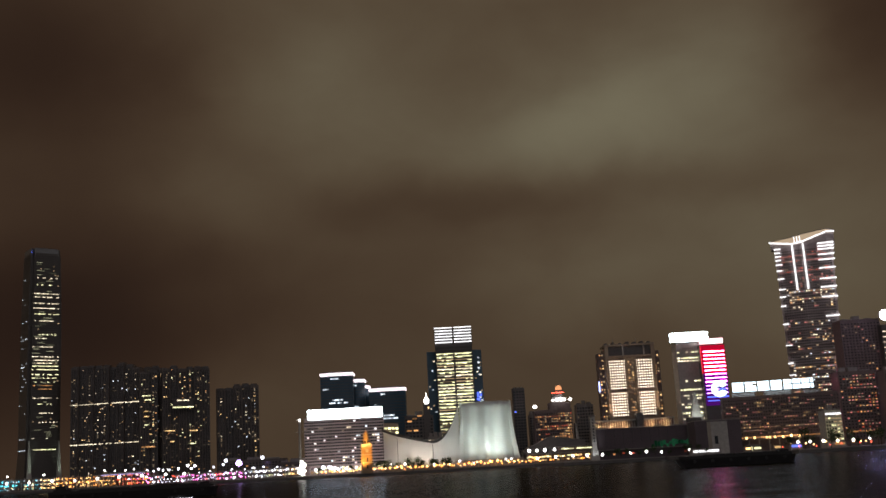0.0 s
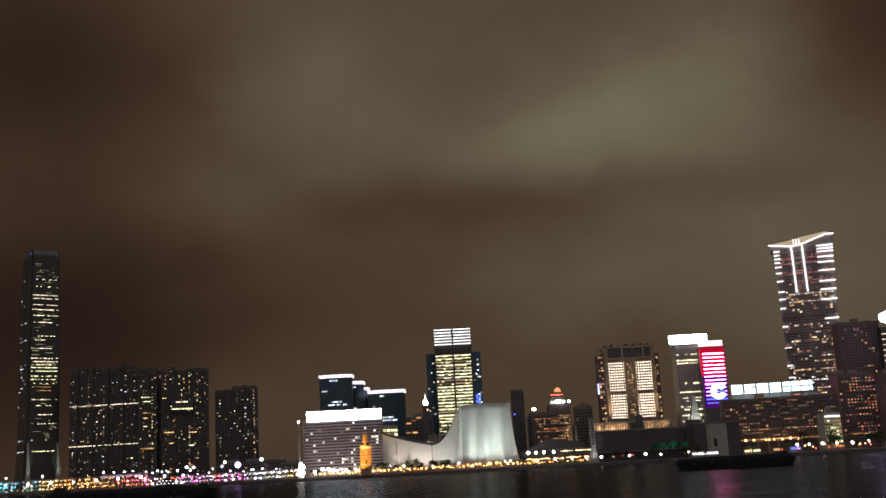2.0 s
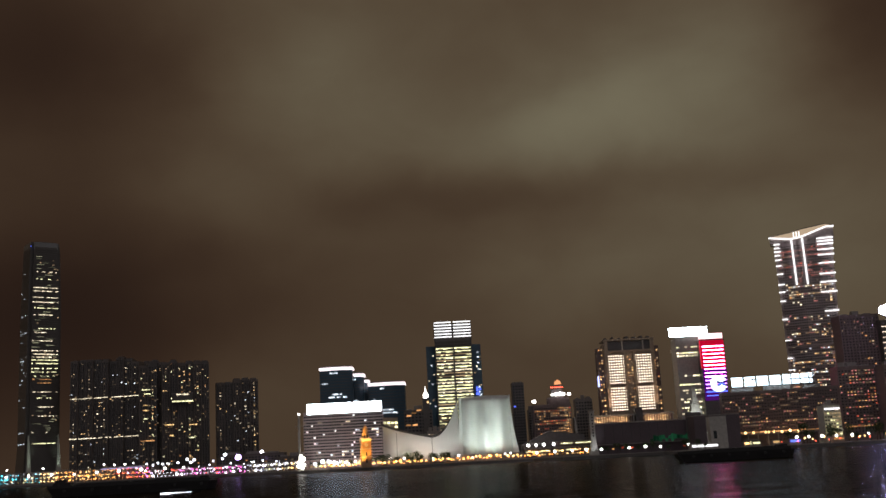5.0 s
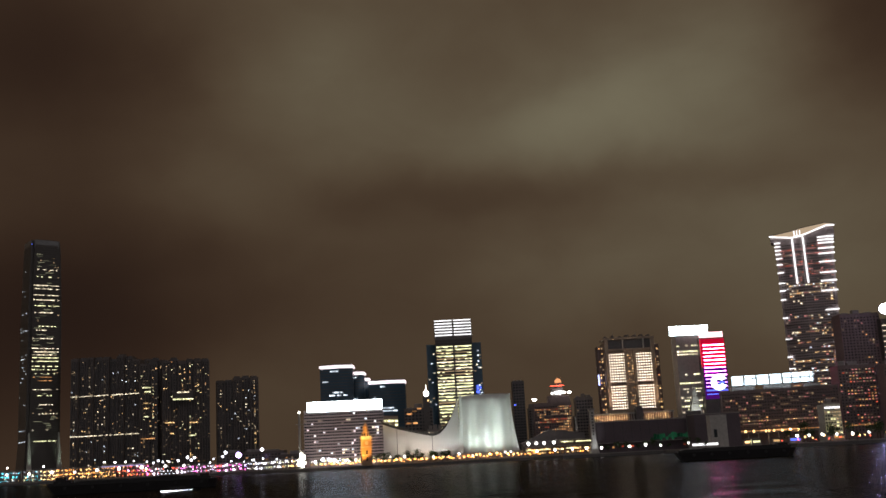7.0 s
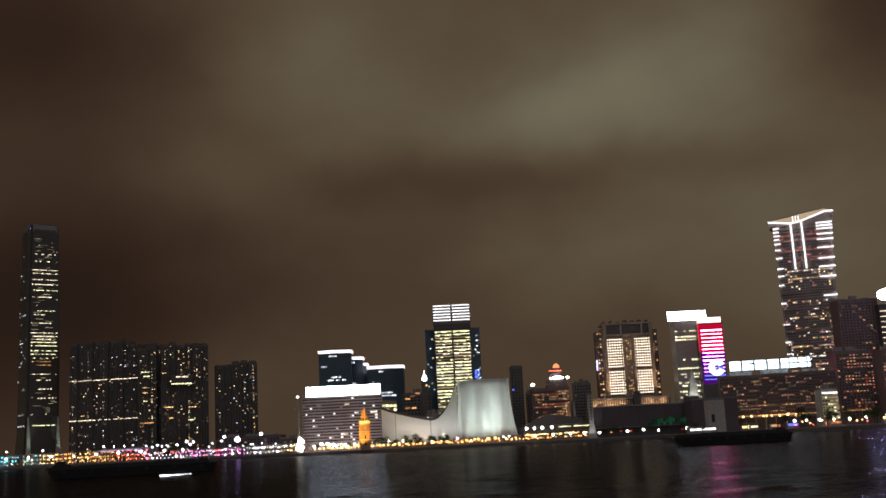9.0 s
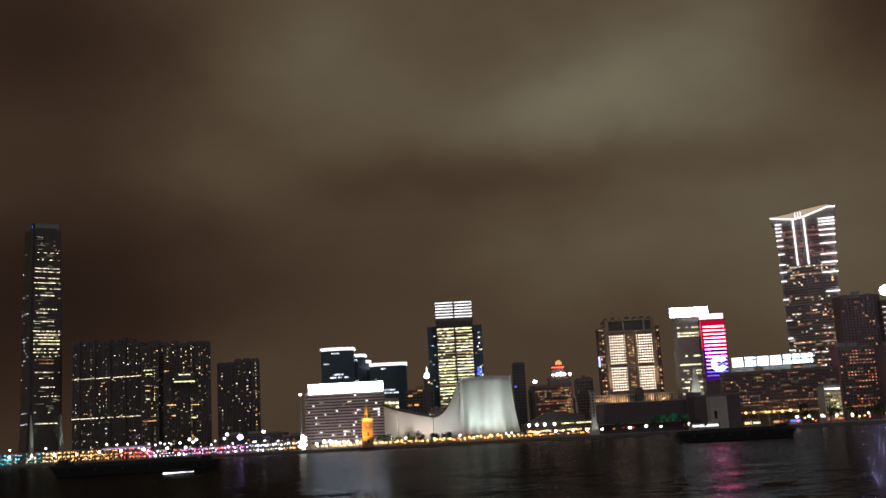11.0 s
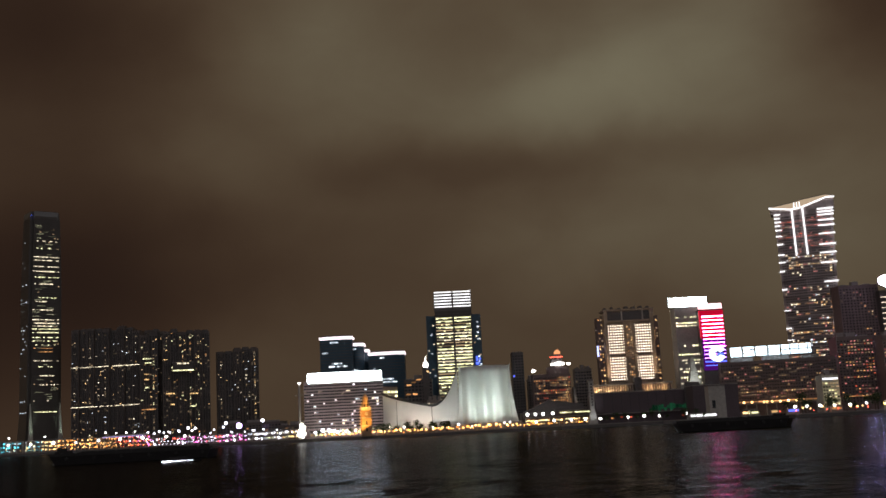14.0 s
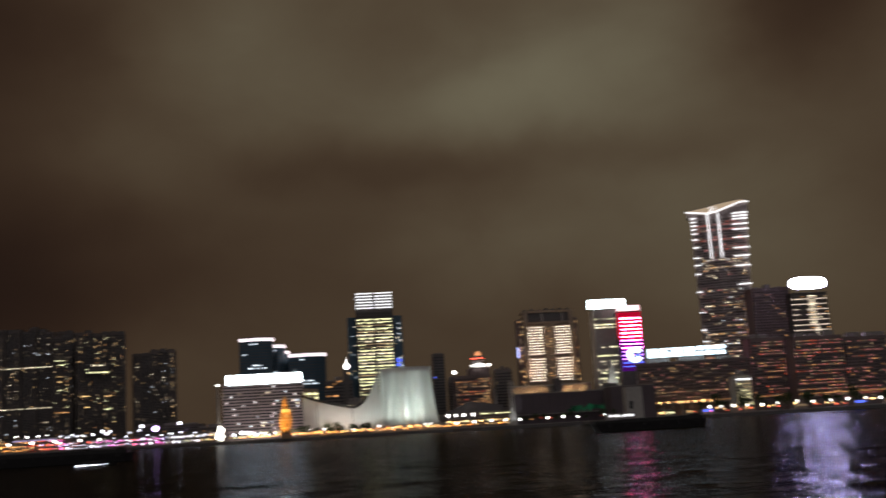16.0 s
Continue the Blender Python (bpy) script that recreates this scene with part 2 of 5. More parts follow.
def facade(root, width, depth, z0, z1, cols, floors, lit, face="front", ww=0.6, wh=0.55, glass=True, grid=None, across=None):
    """A grid of windows on one face. lit(floor, col) gives the lit pane's material, or None for dark glass."""
    side = face != "front"
    span = (depth if side else width) if across is None else across[1] - across[0]
    start = -(depth if side else width) / 2 if across is None else across[0]
    cw, fh = span / cols, (z1 - z0) / floors
    dark, lines = [], []

    def place(u, out):
        if face == "front":
            return u, -depth / 2 - out
        return (-width / 2 - out, -u) if face == "left" else (width / 2 + out, u)

    turn = {"front": 0, "left": -90, "right": 90}[face]
    for f in range(floors):
        z = z0 + (f + 0.5) * fh
        for c in range(cols):
            u = start + (c + 0.5) * cw
            m = lit(f, c)
            if m is not None:
                x, y = place(u, 0.12)
                j, k = ((f * 37 + c * 61) % 17) / 16, ((f * 53 + c * 29) % 13) / 12
                pane(m, root, (x, y, z + fh * wh * 0.1 * (k - 0.5)), (cw * ww * (0.7 + 0.5 * j), fh * wh * (0.72 + 0.35 * k)), turn)
            elif glass:
                hw, hh = cw * ww / 2, fh * wh / 2
                x, y = place(u, 0.0)
                if side:
                    dark.append((x - 0.12, x + 0.12, y - hw, y + hw, z - hh, z + hh))
                else:
                    dark.append((x - hw, x + hw, y - 0.12, y + 0.12, z - hh, z + hh))
    if dark:
        boxes("dark_glazing", dark, GLASS, root, "rows of unlit dark window glass", "stuff")
    if grid is not None:
        for f in range(floors + 1):
            z = z0 + f * fh
            a, b = place(start, 0), place(start + span, 0.45)
            lines.append((min(a[0], b[0]), max(a[0], b[0]), min(a[1], b[1]), max(a[1], b[1]), z - fh * 0.09, z + fh * 0.09))
        for c in range(cols + 1):
            u = start + c * cw
            a, b = place(u - cw * 0.07, 0), place(u + cw * 0.07, 0.35)
            lines.append((min(a[0], b[0]), max(a[0], b[0]), min(a[1], b[1]), max(a[1], b[1]), z0, z1))
        boxes("facade_ribs", lines, grid, root, kind="stuff")


def scatter(share, mats, seed, clump=0.0):
    """Lit panes spread by chance; clump makes whole floors brighter or darker."""
    r = random.Random(seed)
    floors, runs = {}, {}

    def lit(f, c):
        if f not in floors:
            floors[f] = 1 + clump * r.uniform(-1, 1)
        # a lit flat often has lit rooms beside it
        here = share * floors[f] * (2.3 if runs.get(f) == c - 1 else 0.78)
        if r.random() < here:
            runs[f] = c
            return r.choice(mats)
        return None
    return lit


def body(root, width, depth, z0, z1, material, name="wall", parapet=1.5):
    w, d = width / 2, depth / 2
    bm = bmesh.new()
    box(bm, -w, w, -d, d, z0, z1)
    ob = part(name, bm, material, root)
    if parapet:
        t = 0.6
        boxes("parapet", [(-w, w, -d - 0.2, -d + t, z1, z1 + parapet), (-w, w, d - t, d, z1, z1 + parapet),
                          (-w - 0.2, -w + t, -d + t, d - t, z1, z1 + parapet), (w - t, w + 0.2, -d + t, d - t, z1, z1 + parapet)], material, root)
    return ob


def roof_plant(root, width, depth, z, seed):
    r = random.Random(seed)
    for k in range(3):
        w, d, h = width * r.uniform(0.12, 0.28), depth * r.uniform(0.2, 0.4), r.uniform(3, 7)
        x = width * (-0.3 + 0.3 * k)
        boxes("plant_room", [(x - w / 2, x + w / 2, -d / 2, d / 2, z, z + h)], CONCRETE, root)


# ---- ground, water ----
GROUND = 3.0


def shore_line():
    return [(-2600, 1540), (-620, 1500), (-516, 1495), (-364, 1396), (-235, 1294), (-155, 1146), (-110, 1085), (90, 1062), (112, 1002), (205, 1000), (215, 940), (280, 930), (290, 885), (420, 860), (2600, 760)]


def make_ground():
    pts = shore_line()
    bm = bmesh.new()
    top = [bm.verts.new((x, y, GROUND)) for x, y in pts] + [bm.verts.new((4200, 4900, GROUND)), bm.verts.new((-4200, 4900, GROUND))]
    bm.faces.new(top)
    low = [bm.verts.new((x, y, -3)) for x, y in pts]
    for k in range(len(pts) - 1):
        bm.faces.new((low[k], low[k + 1], top[k + 1], top[k]))
    bm.normal_update()
    ob = new("ground", mesh_of("ground", bm, PAVE))
    tagged(ob, "grey paved waterfront land with a sea wall", "ground", kind="structure")
    # coping along the edge of the quay
    bm = bmesh.new()
    for (xa, ya), (xb, yb) in zip(pts, pts[1:]):
        a, b = Vector((xa, ya)), Vector((xb, yb))
        n = Vector((b.y - a.y, a.x - b.x)).normalized()
        q = [a - n * 0.9, a + n * 0.3, b + n * 0.3, b - n * 0.9]
        lo = [bm.verts.new((p.x, p.y, GROUND - 0.4)) for p in q]
        hi = [bm.verts.new((p.x, p.y, GROUND + 0.35)) for p in q]
        bm.faces.new(hi)
        for k in range(4):
            bm.faces.new((lo[k], lo[(k + 1) % 4], hi[(k + 1) % 4], hi[k]))
    bm.normal_update()
    tagged(new("quay_kerb", mesh_of("quay_kerb", bm, CONCRETE)), "long low concrete coping along the quay edge", "kerb", kind="structure")


def water_material():
    m = bpy.data.materials.new("harbour_water")
    m.use_nodes = True
    N, L = m.node_tree.nodes, m.node_tree.links
    N.remove(N["Principled BSDF"])
    deep, gloss, mix, edge = N.new("ShaderNodeBsdfDiffuse"), N.new("ShaderNodeBsdfGlossy"), N.new("ShaderNodeMixShader"), N.new("ShaderNodeFresnel")
    deep.inputs["Color"].default_value = (0.004, 0.005, 0.006, 1)
    gloss.inputs["Color"].default_value = (0.26, 0.26, 0.27, 1)
    gloss.inputs["Roughness"].default_value = 0.13
    edge.inputs["IOR"].default_value = 1.33
    L.new(edge.outputs[0], mix.inputs[0])
    L.new(deep.outputs[0], mix.inputs[1])
    L.new(gloss.outputs[0], mix.inputs[2])
    L.new(mix.outputs[0], N["Material Output"].inputs["Surface"])
    co = N.new("ShaderNodeTexCoord")
    last = None
    for scale, dist, stretch in ((0.05, 1.3, (0.7, 1.3, 1)), (0.22, 1.0, (0.5, 1.3, 1)), (0.7, 0.38, (0.6, 1.3, 1)), (2.4, 0.07, (0.8, 1.2, 1))):
        mp, n, b = N.new("ShaderNodeMapping"), N.new("ShaderNodeTexNoise"), N.new("ShaderNodeBump")
        mp.inputs["Scale"].default_value = stretch
        n.inputs["Scale"].default_value = scale
        n.inputs["Detail"].default_value = 3
        b.inputs["Strength"].default_value = 1.0
        b.inputs["Distance"].default_value = dist
        L.new(co.outputs["Object"], mp.inputs["Vector"])
        L.new(mp.outputs[0], n.inputs["Vector"])
        L.new(n.outputs["Fac"], b.inputs["Height"])
        if last is not None:
            L.new(last, b.inputs["Normal"])
        last = b.outputs[0]
    for n in (deep, gloss, edge):
        L.new(last, n.inputs["Normal"])
    return m


def make_water():
    # fine swell near the camera's side of the harbour, coarser beyond
    ys = [-60 + 4 * k for k in range(16)] + list(np.geomspace(5, 560, 230)) + list(np.linspace(600, 2000, 20))
    ys = sorted(set(round(float(y), 2) for y in ys))
    nx = 150
    verts, faces = [], []
    for y in ys:
        half = 90 + max(0, y) * 0.62
        near = max(0.0, 1 - max(0, y) / 700)
        for k in range(nx):
            x = -half + 2 * half * k / (nx - 1)
            q = Vector((x * 0.09, y * 0.2, 0.3))
            z = 0.26 * noise.noise(q) + 0.10 * noise.noise(q * 2.3 + Vector((5, 1, 0)))
            verts.append((x, y, z * near))
    for j in range(len(ys) - 1):
        for k in range(nx - 1):
            a = j * nx + k
            faces.append((a, a + 1, a + nx + 1, a + nx))
    me = bpy.data.meshes.new("water")
    me.from_pydata(verts, [], faces)
    me.polygons.foreach_set("use_smooth", [True] * len(faces))
    WATER = water_material()
    me.materials.append(WATER)
    tagged(new("water", me), "dark rippled harbour water with coloured light reflections", "water", kind="structure")
    bm = bmesh.new()
    box(bm, -4500, 4500, -3000, 4900, -6, -1.2)
    tagged(new("water_sheet", mesh_of("water_sheet", bm, WATER)), "dark open harbour water reaching the horizon", "water", kind="structure")


make_ground()
make_water()

# ---- the far west bank: a supertall tower and housing blocks ----


def supertall_tower():
    root = thing("supertall_tower", "very tall tapering dark glass office tower with lit floors", "skyscraper", pose(-808, 2200, GROUND, 0, 0, 36))
    H, w = 488, 33.5

    def plan(s, n):
        # a square with notched corners
        a, b = w * s, w * s - n
        return [(-b, -a), (b, -a), (b, -b), (a, -b), (a, b), (b, b), (b, a), (-b, a), (-b, b), (-a, b), (-a, -b), (-b, -b)]
    bm = bmesh.new()
    prism(bm, plan(1.12, 6), 0, 70, plan(1.0, 6))
    prism(bm, plan(1.0, 6), 70.05, 330, plan(0.98, 6))
    prism(bm, plan(0.98, 6), 330.05, 470, plan(0.90, 6))
    prism(bm, plan(0.90, 7), 470.05, H, plan(0.86, 8))
    part("curtain_wall", bm, GREYGLASS, root, "dark glass curtain wall with notched corners")
    bands = []
    for k in range(6, 112):
        z = k * 4.25
        s = 0.985 if z < 330 else 0.985 - 0.08 * (z - 330) / 140
        bands.append((-27 * s, 27 * s, -w * s - 0.7, -w * s + 0.5, z, z + 0.7))
        bands.append((-w * s - 0.7, -w * s + 0.5, -27 * s, 27 * s, z, z + 0.7))
    boxes("floor_band", bands, DARK, root, "horizontal floor bands of the curtain wall", "stuff")
    # flared foot with pale fins
    for x in (-29, 29):
        bm = bmesh.new()
        prism(bm, [(x - 5, -46), (x + 5, -46), (x + 5, -36), (x - 5, -36)], 0, 95, [(x - 1.2, -35), (x + 1.2, -35), (x + 1.2, -34), (x - 1.2, -34)])
        part("foot_fin", bm, PALE, root, "pale flared fin at the tower's foot")
    FAINT = glow("faint_ceiling_light", (0.95, 0.95, 0.6), 0.4, 0.3, 1.6)
    r = random.Random(5)
    # floors lit in the middle bay: share of the bay that is lit, and brightness
    full = {237: 1, 244: 1, 250: 1, 256: 1, 283: .9, 308: .8, 336: 1, 350: .7, 362: .9, 372: .6, 385: .8, 392: .9, 180: .8, 150: .7, 132: .5, 55: .9, 78: .9, 100: .5, 168: .5, 205: .8, 198: .7, 220: .7, 227: .6, 212: .5, 263: .5, 300: .3, 410: .5, 425: .3}
    for z, s in full.items():
        warm = AMBER if z in (205, 198) else (IVORY if r.random() < 0.6 else LIME)
        k = 0.99 if z < 330 else 0.99 - 0.08 * (z - 330) / 140
        for u in range(-8, 9):
            mid = abs(u) <= 4
            if r.random() < (s if mid else (0.75 if 215 < z < 275 or 340 < z < 400 else s * 0.25)):
                pane(warm, root, (u * 3.1 * k, -w * k - 0.9, z), (3.05 * k, 1.25))
        for u in range(-7, 8):
            if r.random() < 0.10:
                pane(COOL, root, (-w * k - 0.9, u * 3.1 * k, z), (2.6 * k, 1.7), -90)
    # thin lit ceilings on most other floors
    for f in range(24, 108):
        z = f * 4.25 + 2.2
        c = 0.99 if z < 330 else 0.99 - 0.08 * (z - 330) / 140
        a = r.randint(-8, 4)
        if r.random() < 0.55:
            pane(FAINT, root, ((a + 2) * 3.1 * c, -w * c - 0.8, z), (3.1 * r.randint(3, 5) * c, 0.6))
    for k in range(26):
        z = r.uniform(110, 450)
        c = 0.99 if z < 330 else 0.99 - 0.08 * (z - 330) / 140
        pane(DIM, root, (r.randint(-8, 8) * 3.1 * c, -w * c - 0.9, z), (2.6, 1.6))
    # crown screen with a media panel
    boxes("crown_screen", [(-24, 24, -29.6, -29.0, 462, 487), (-29.6, -29.0, -24, 24, 462, 487)], STEEL, root, "metal crown screen at the tower's top")
    pane(LED_BLUE, root, (-29, -27, 478), (2.5, 2.0), -90, "beacon")


supertall_tower()


def housing_block(x, y, width, depth, height, turn, wings, seed, label, mats, share, rows=()):
    """Joined slim housing towers: bays that step in and out, with lit flats and refuge floors."""
    root = thing("apartment_tower", label, "apartment block", pose(x, y, GROUND, 0, 0, turn), group="waterfront housing towers")
    r = random.Random(seed)
    bw = width / wings
    for k in range(wings):
        x0 = -width / 2 + k * bw
        top = height - r.choice([0, 1, 3, 6, 9, 4])
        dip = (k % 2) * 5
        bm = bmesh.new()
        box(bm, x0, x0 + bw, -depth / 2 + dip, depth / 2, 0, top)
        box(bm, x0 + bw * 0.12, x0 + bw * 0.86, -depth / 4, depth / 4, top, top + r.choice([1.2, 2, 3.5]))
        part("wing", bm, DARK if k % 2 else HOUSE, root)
        # bay windows
        bays, dark = [], []
        floors = int(top / 3.1)
        stair = r.choice([1, 1, 0.6, 2.6])
        for b in range(3):
            u = x0 + bw * (0.2 + 0.3 * b)
            bays.append((u - bw * 0.09, u + bw * 0.09, -depth / 2 + dip - 1.2, -depth / 2 + dip + 0.2, 12, top - 3))
            for f in range(4, floors - 1):
                z = f * 3.1 + 1.5
                if r.random() < share * (1.5 * stair if b == 1 else 0.7):
                    pane(r.choice(mats), root, (u + bw * r.uniform(-0.03, 0.03), -depth / 2 + dip - 1.35, z), (bw * r.uniform(0.07, 0.18), r.uniform(0.9, 1.9)))
                else:
                    dark.append((u - bw * 0.08, u + bw * 0.08, -depth / 2 + dip - 1.3, -depth / 2 + dip - 1.1, z - 0.8, z + 0.8))
        boxes("bay", bays, HOUSE, root)
        boxes("dark_glazing", dark, GLASS, root, kind="stuff")
        for z, m in rows:
            if m is not None:
                for s in range(3):
                    if r.random() < 0.93:
                        pane(m, root, (x0 + bw * (0.17 + 0.33 * s), -depth / 2 + dip - 1.6 - 0.01 * s, z), (bw * 0.30, 1.3), 0, "refuge_floor_light")
    return root


SHADED = glow("shaded_window", (1.0, 0.76, 0.48), 0.15, 0.3, 2.0)
FLATS = [IVORY, COOL, DIM, DIM, WARM, SHADED, SHADED, SHADED, SHADED]
housing_block(-655, 2150, 141, 26, 236, -6, 9, 21, "long dark slab of joined housing towers with two lit refuge floors", FLATS, 0.095, [(160, IVORY), (82, IVORY)])
housing_block(-570, 2190, 44, 26, 232, 14, 3, 22, "slim dark housing tower with scattered lit flats", FLATS, 0.13)
YELLOW = [WARM, LIME, DIM, WARM, AMBER, SHADED, SHADED, SHADED, SHADED]
housing_block(-500, 2150, 92, 26, 224, 18, 6, 23, "dark housing tower with yellow-lit flats near its top", YELLOW, 0.14)
housing_block(-566, 2120, 34, 22, 218, 18, 2, 24, "dark housing tower with a column of lit stair windows", YELLOW, 0.17)
housing_block(-407, 2200, 84, 26, 186, 14, 5, 25, "lower dark housing block with few lit flats", FLATS, 0.12)


def lit_gallery(x, y, z, width, turn, material):
    """A row of lit rooms along one storey of a housing tower."""
    root = thing("lit_gallery", "short row of lit rooms on a housing tower", "building storey", pose(x, y, z, 0, 0, turn), group="lit storeys")
    boxes("slab", [(-width / 2 - 0.5, width / 2 + 0.5, -1.5, 3, -1.6, -1.2)], HOUSE, root)
    n = max(3, int(width / 3))
    for k in range(n):
        pane(material, root, (-width / 2 + (k + 0.5) * width / n, -1.6, 0), (width / n * 0.92, 1.9))


for x, z, w, m in ((-525, 99, 18, WARM), (-482, 98, 15, WARM), (-484, 73, 12, LIME), (-521, 78, 8, WARM)):
    lit_gallery(x, 2131 + (x + 500) * 0.33, GROUND + z, w, 18, m)
for x, z, w, m in ((-563, 70, 26, AMBER), (-566, 168, 16, LIME), (-564, 160, 12, LIME), (-567, 138, 9, WARM), (-566, 128, 9, WARM), (-566, 112, 8, LIME)):
    lit_gallery(x, 2106 + (x + 566) * 0.33, GROUND + z, w, 18, m)


def club_floor(x, y, z, width, turn):
    root = thing("sky_lobby", "brightly lit yellow sky lobby set into a housing tower", "building storey", pose(x, y, z, 0, 0, turn))
    boxes("slab", [(-width / 2 - 1, width / 2 + 1, -4, 4, -1.0, -0.3), (-width / 2 - 1, width / 2 + 1, -4, 4, 17, 17.8)], CONCRETE, root)
    boxes("wall", [(-width / 2, width / 2, -2.5, 4, -0.3, 17)], DARK, root)
    for k in range(14):
        u = -width / 2 + (k + 0.5) * width / 14
        pane(LIME, root, (u, -2.9, 1.6), (width / 15, 2.2))
        if 2 < k < 11:
            pane(IVORY, root, (u, -2.9, 15.0), (width / 16, 2.2))


club_floor(-500, 2126, GROUND + 142, 40, 18)

# ---- the near west: hotel with a roof sign, curved office towers ----


def curved_tower(x, y, width, depth, height, label, seed):
    root = thing("curved_office_tower", label, "office tower", pose(x, y, GROUND), group="curved glass office towers")

    def outline(g):
        pts = []
        for k in range(13):
            t = k / 12
            pts.append((-width / 2 - g + (width + 2 * g) * t, -depth / 2 - g - 5 * math.sin(math.pi * t)))
        return pts + [(width / 2 + g, depth / 2 + g), (-width / 2 - g, depth / 2 + g)]
    bm = bmesh.new()
    prism(bm, outline(0), 0, height)
    part("curtain_wall", bm, BLUEGLASS, root)
    bm = bmesh.new()
    for f in range(3, int(height / 4)):
        prism(bm, outline(0.25), f * 4, f * 4 + 0.7)
    part("floor_band", bm, DARK, root, kind="stuff")
    bm = bmesh.new()
    prism(bm, outline(0.7), height + 1.3, height + 4.2)
    part("crown_light", bm, STRIP_PINK, root, "glowing white crown band along the roof edge")
    bm = bmesh.new()
    prism(bm, outline(-2), height + 5, height + 6)
    part("roof", bm, ROOFING, root)
    r = random.Random(seed)
    for z, a, b in ((height - 4, .35, .6), (height - 18, .1, .3), (height - 33, .4, .75), (height - 37, .3, .9), (height - 45, .1, .5), (height - 52, .2, .6)):
        for k in range(int((b - a) * 16)):
            if r.random() < 0.8:
                t = a + k / 16
                pane(COOL, root, (-width / 2 + width * t, -depth / 2 - 0.5 - 5 * math.sin(math.pi * t), z), (width / 18, 1.8))
    return root


curved_tower(-138, 1500, 45, 30, 132, "dark blue glass tower with a glowing white crown band", 31)
curved_tower(-112, 1516, 22, 28, 123, "dark glass tower stepping down behind its neighbour, crown lit", 32)
curved_tower(-104, 1530, 17, 26, 115, "small dark glass tower step with lit crown", 33)
curved_tower(-69, 1500, 50, 34, 107.5, "wide dark glass tower with a curved glowing roof line", 34)


def roof_sign_hotel():
    root = thing("hotel", "long brown hotel block with rows of windows", "hotel", pose(-104.2, 1200, GROUND, 0, 0, 2))
    W, D, H = 86, 34, 60
    body(root, W, D, 0, H, MAUVE)
    facade(root, W, D, 10, H - 2, 34, 15, scatter(0.085, [IVORY, COOL, STRIP_PINK, COOL, STRIP, SHADED], 41, 0.9), wh=0.46, ww=0.9, grid=MAUVE)
    facade(root, W, D, 2, 9, 18, 2, scatter(0.5, [WARM, IVORY, LIME], 42), wh=0.6)
    bm = bmesh.new()
    prism(bm, [(43.05, -17), (59, 4), (59, 40), (43.05, 17)], 0, 52)
    part("side_wing", bm, TILE_TAN, root, "angled side wing with a lit end")
    r = random.Random(43)
    for f in range(7):
        for c in range(4):
            if r.random() < 0.75:
                t = (c + 0.5) / 4
                pane(LIME, root, (43.2 + 16 * t, -17.3 + 21 * t, 20 + f * 4.4), (4.6, 2.2), 52.7)
    roof_plant(root, W, D, H, 44)
    sign = thing("roof_sign", "long blank glowing white sign on a hotel roof", "sign", pose(-102, 1182.3, GROUND + H - 0.8, 0, 0, 2))
    boxes("sign_box", [(-41, 41, -0.2, 1.6, -0.1, 11.4)], STEEL, sign)
    bm = bmesh.new()
    box(bm, -40.6, 40.6, -0.7, -0.25, 0.2, 11.0)
    bmesh.ops.bevel(bm, geom=[e for e in bm.edges if abs(e.verts[0].co.y - e.verts[1].co.y) > 0.3], offset=0.35, segments=2, affect="EDGES")
    part("sign_face", bm, SIGN, sign, "glowing white face")
    for k in range(9):
        boxes("post", [(-38 + k * 9.5 - 0.25, -38 + k * 9.5 + 0.25, 0.2, 1.2, 0.8 - 2, 0.6)], STEEL, sign)


roof_sign_hotel()


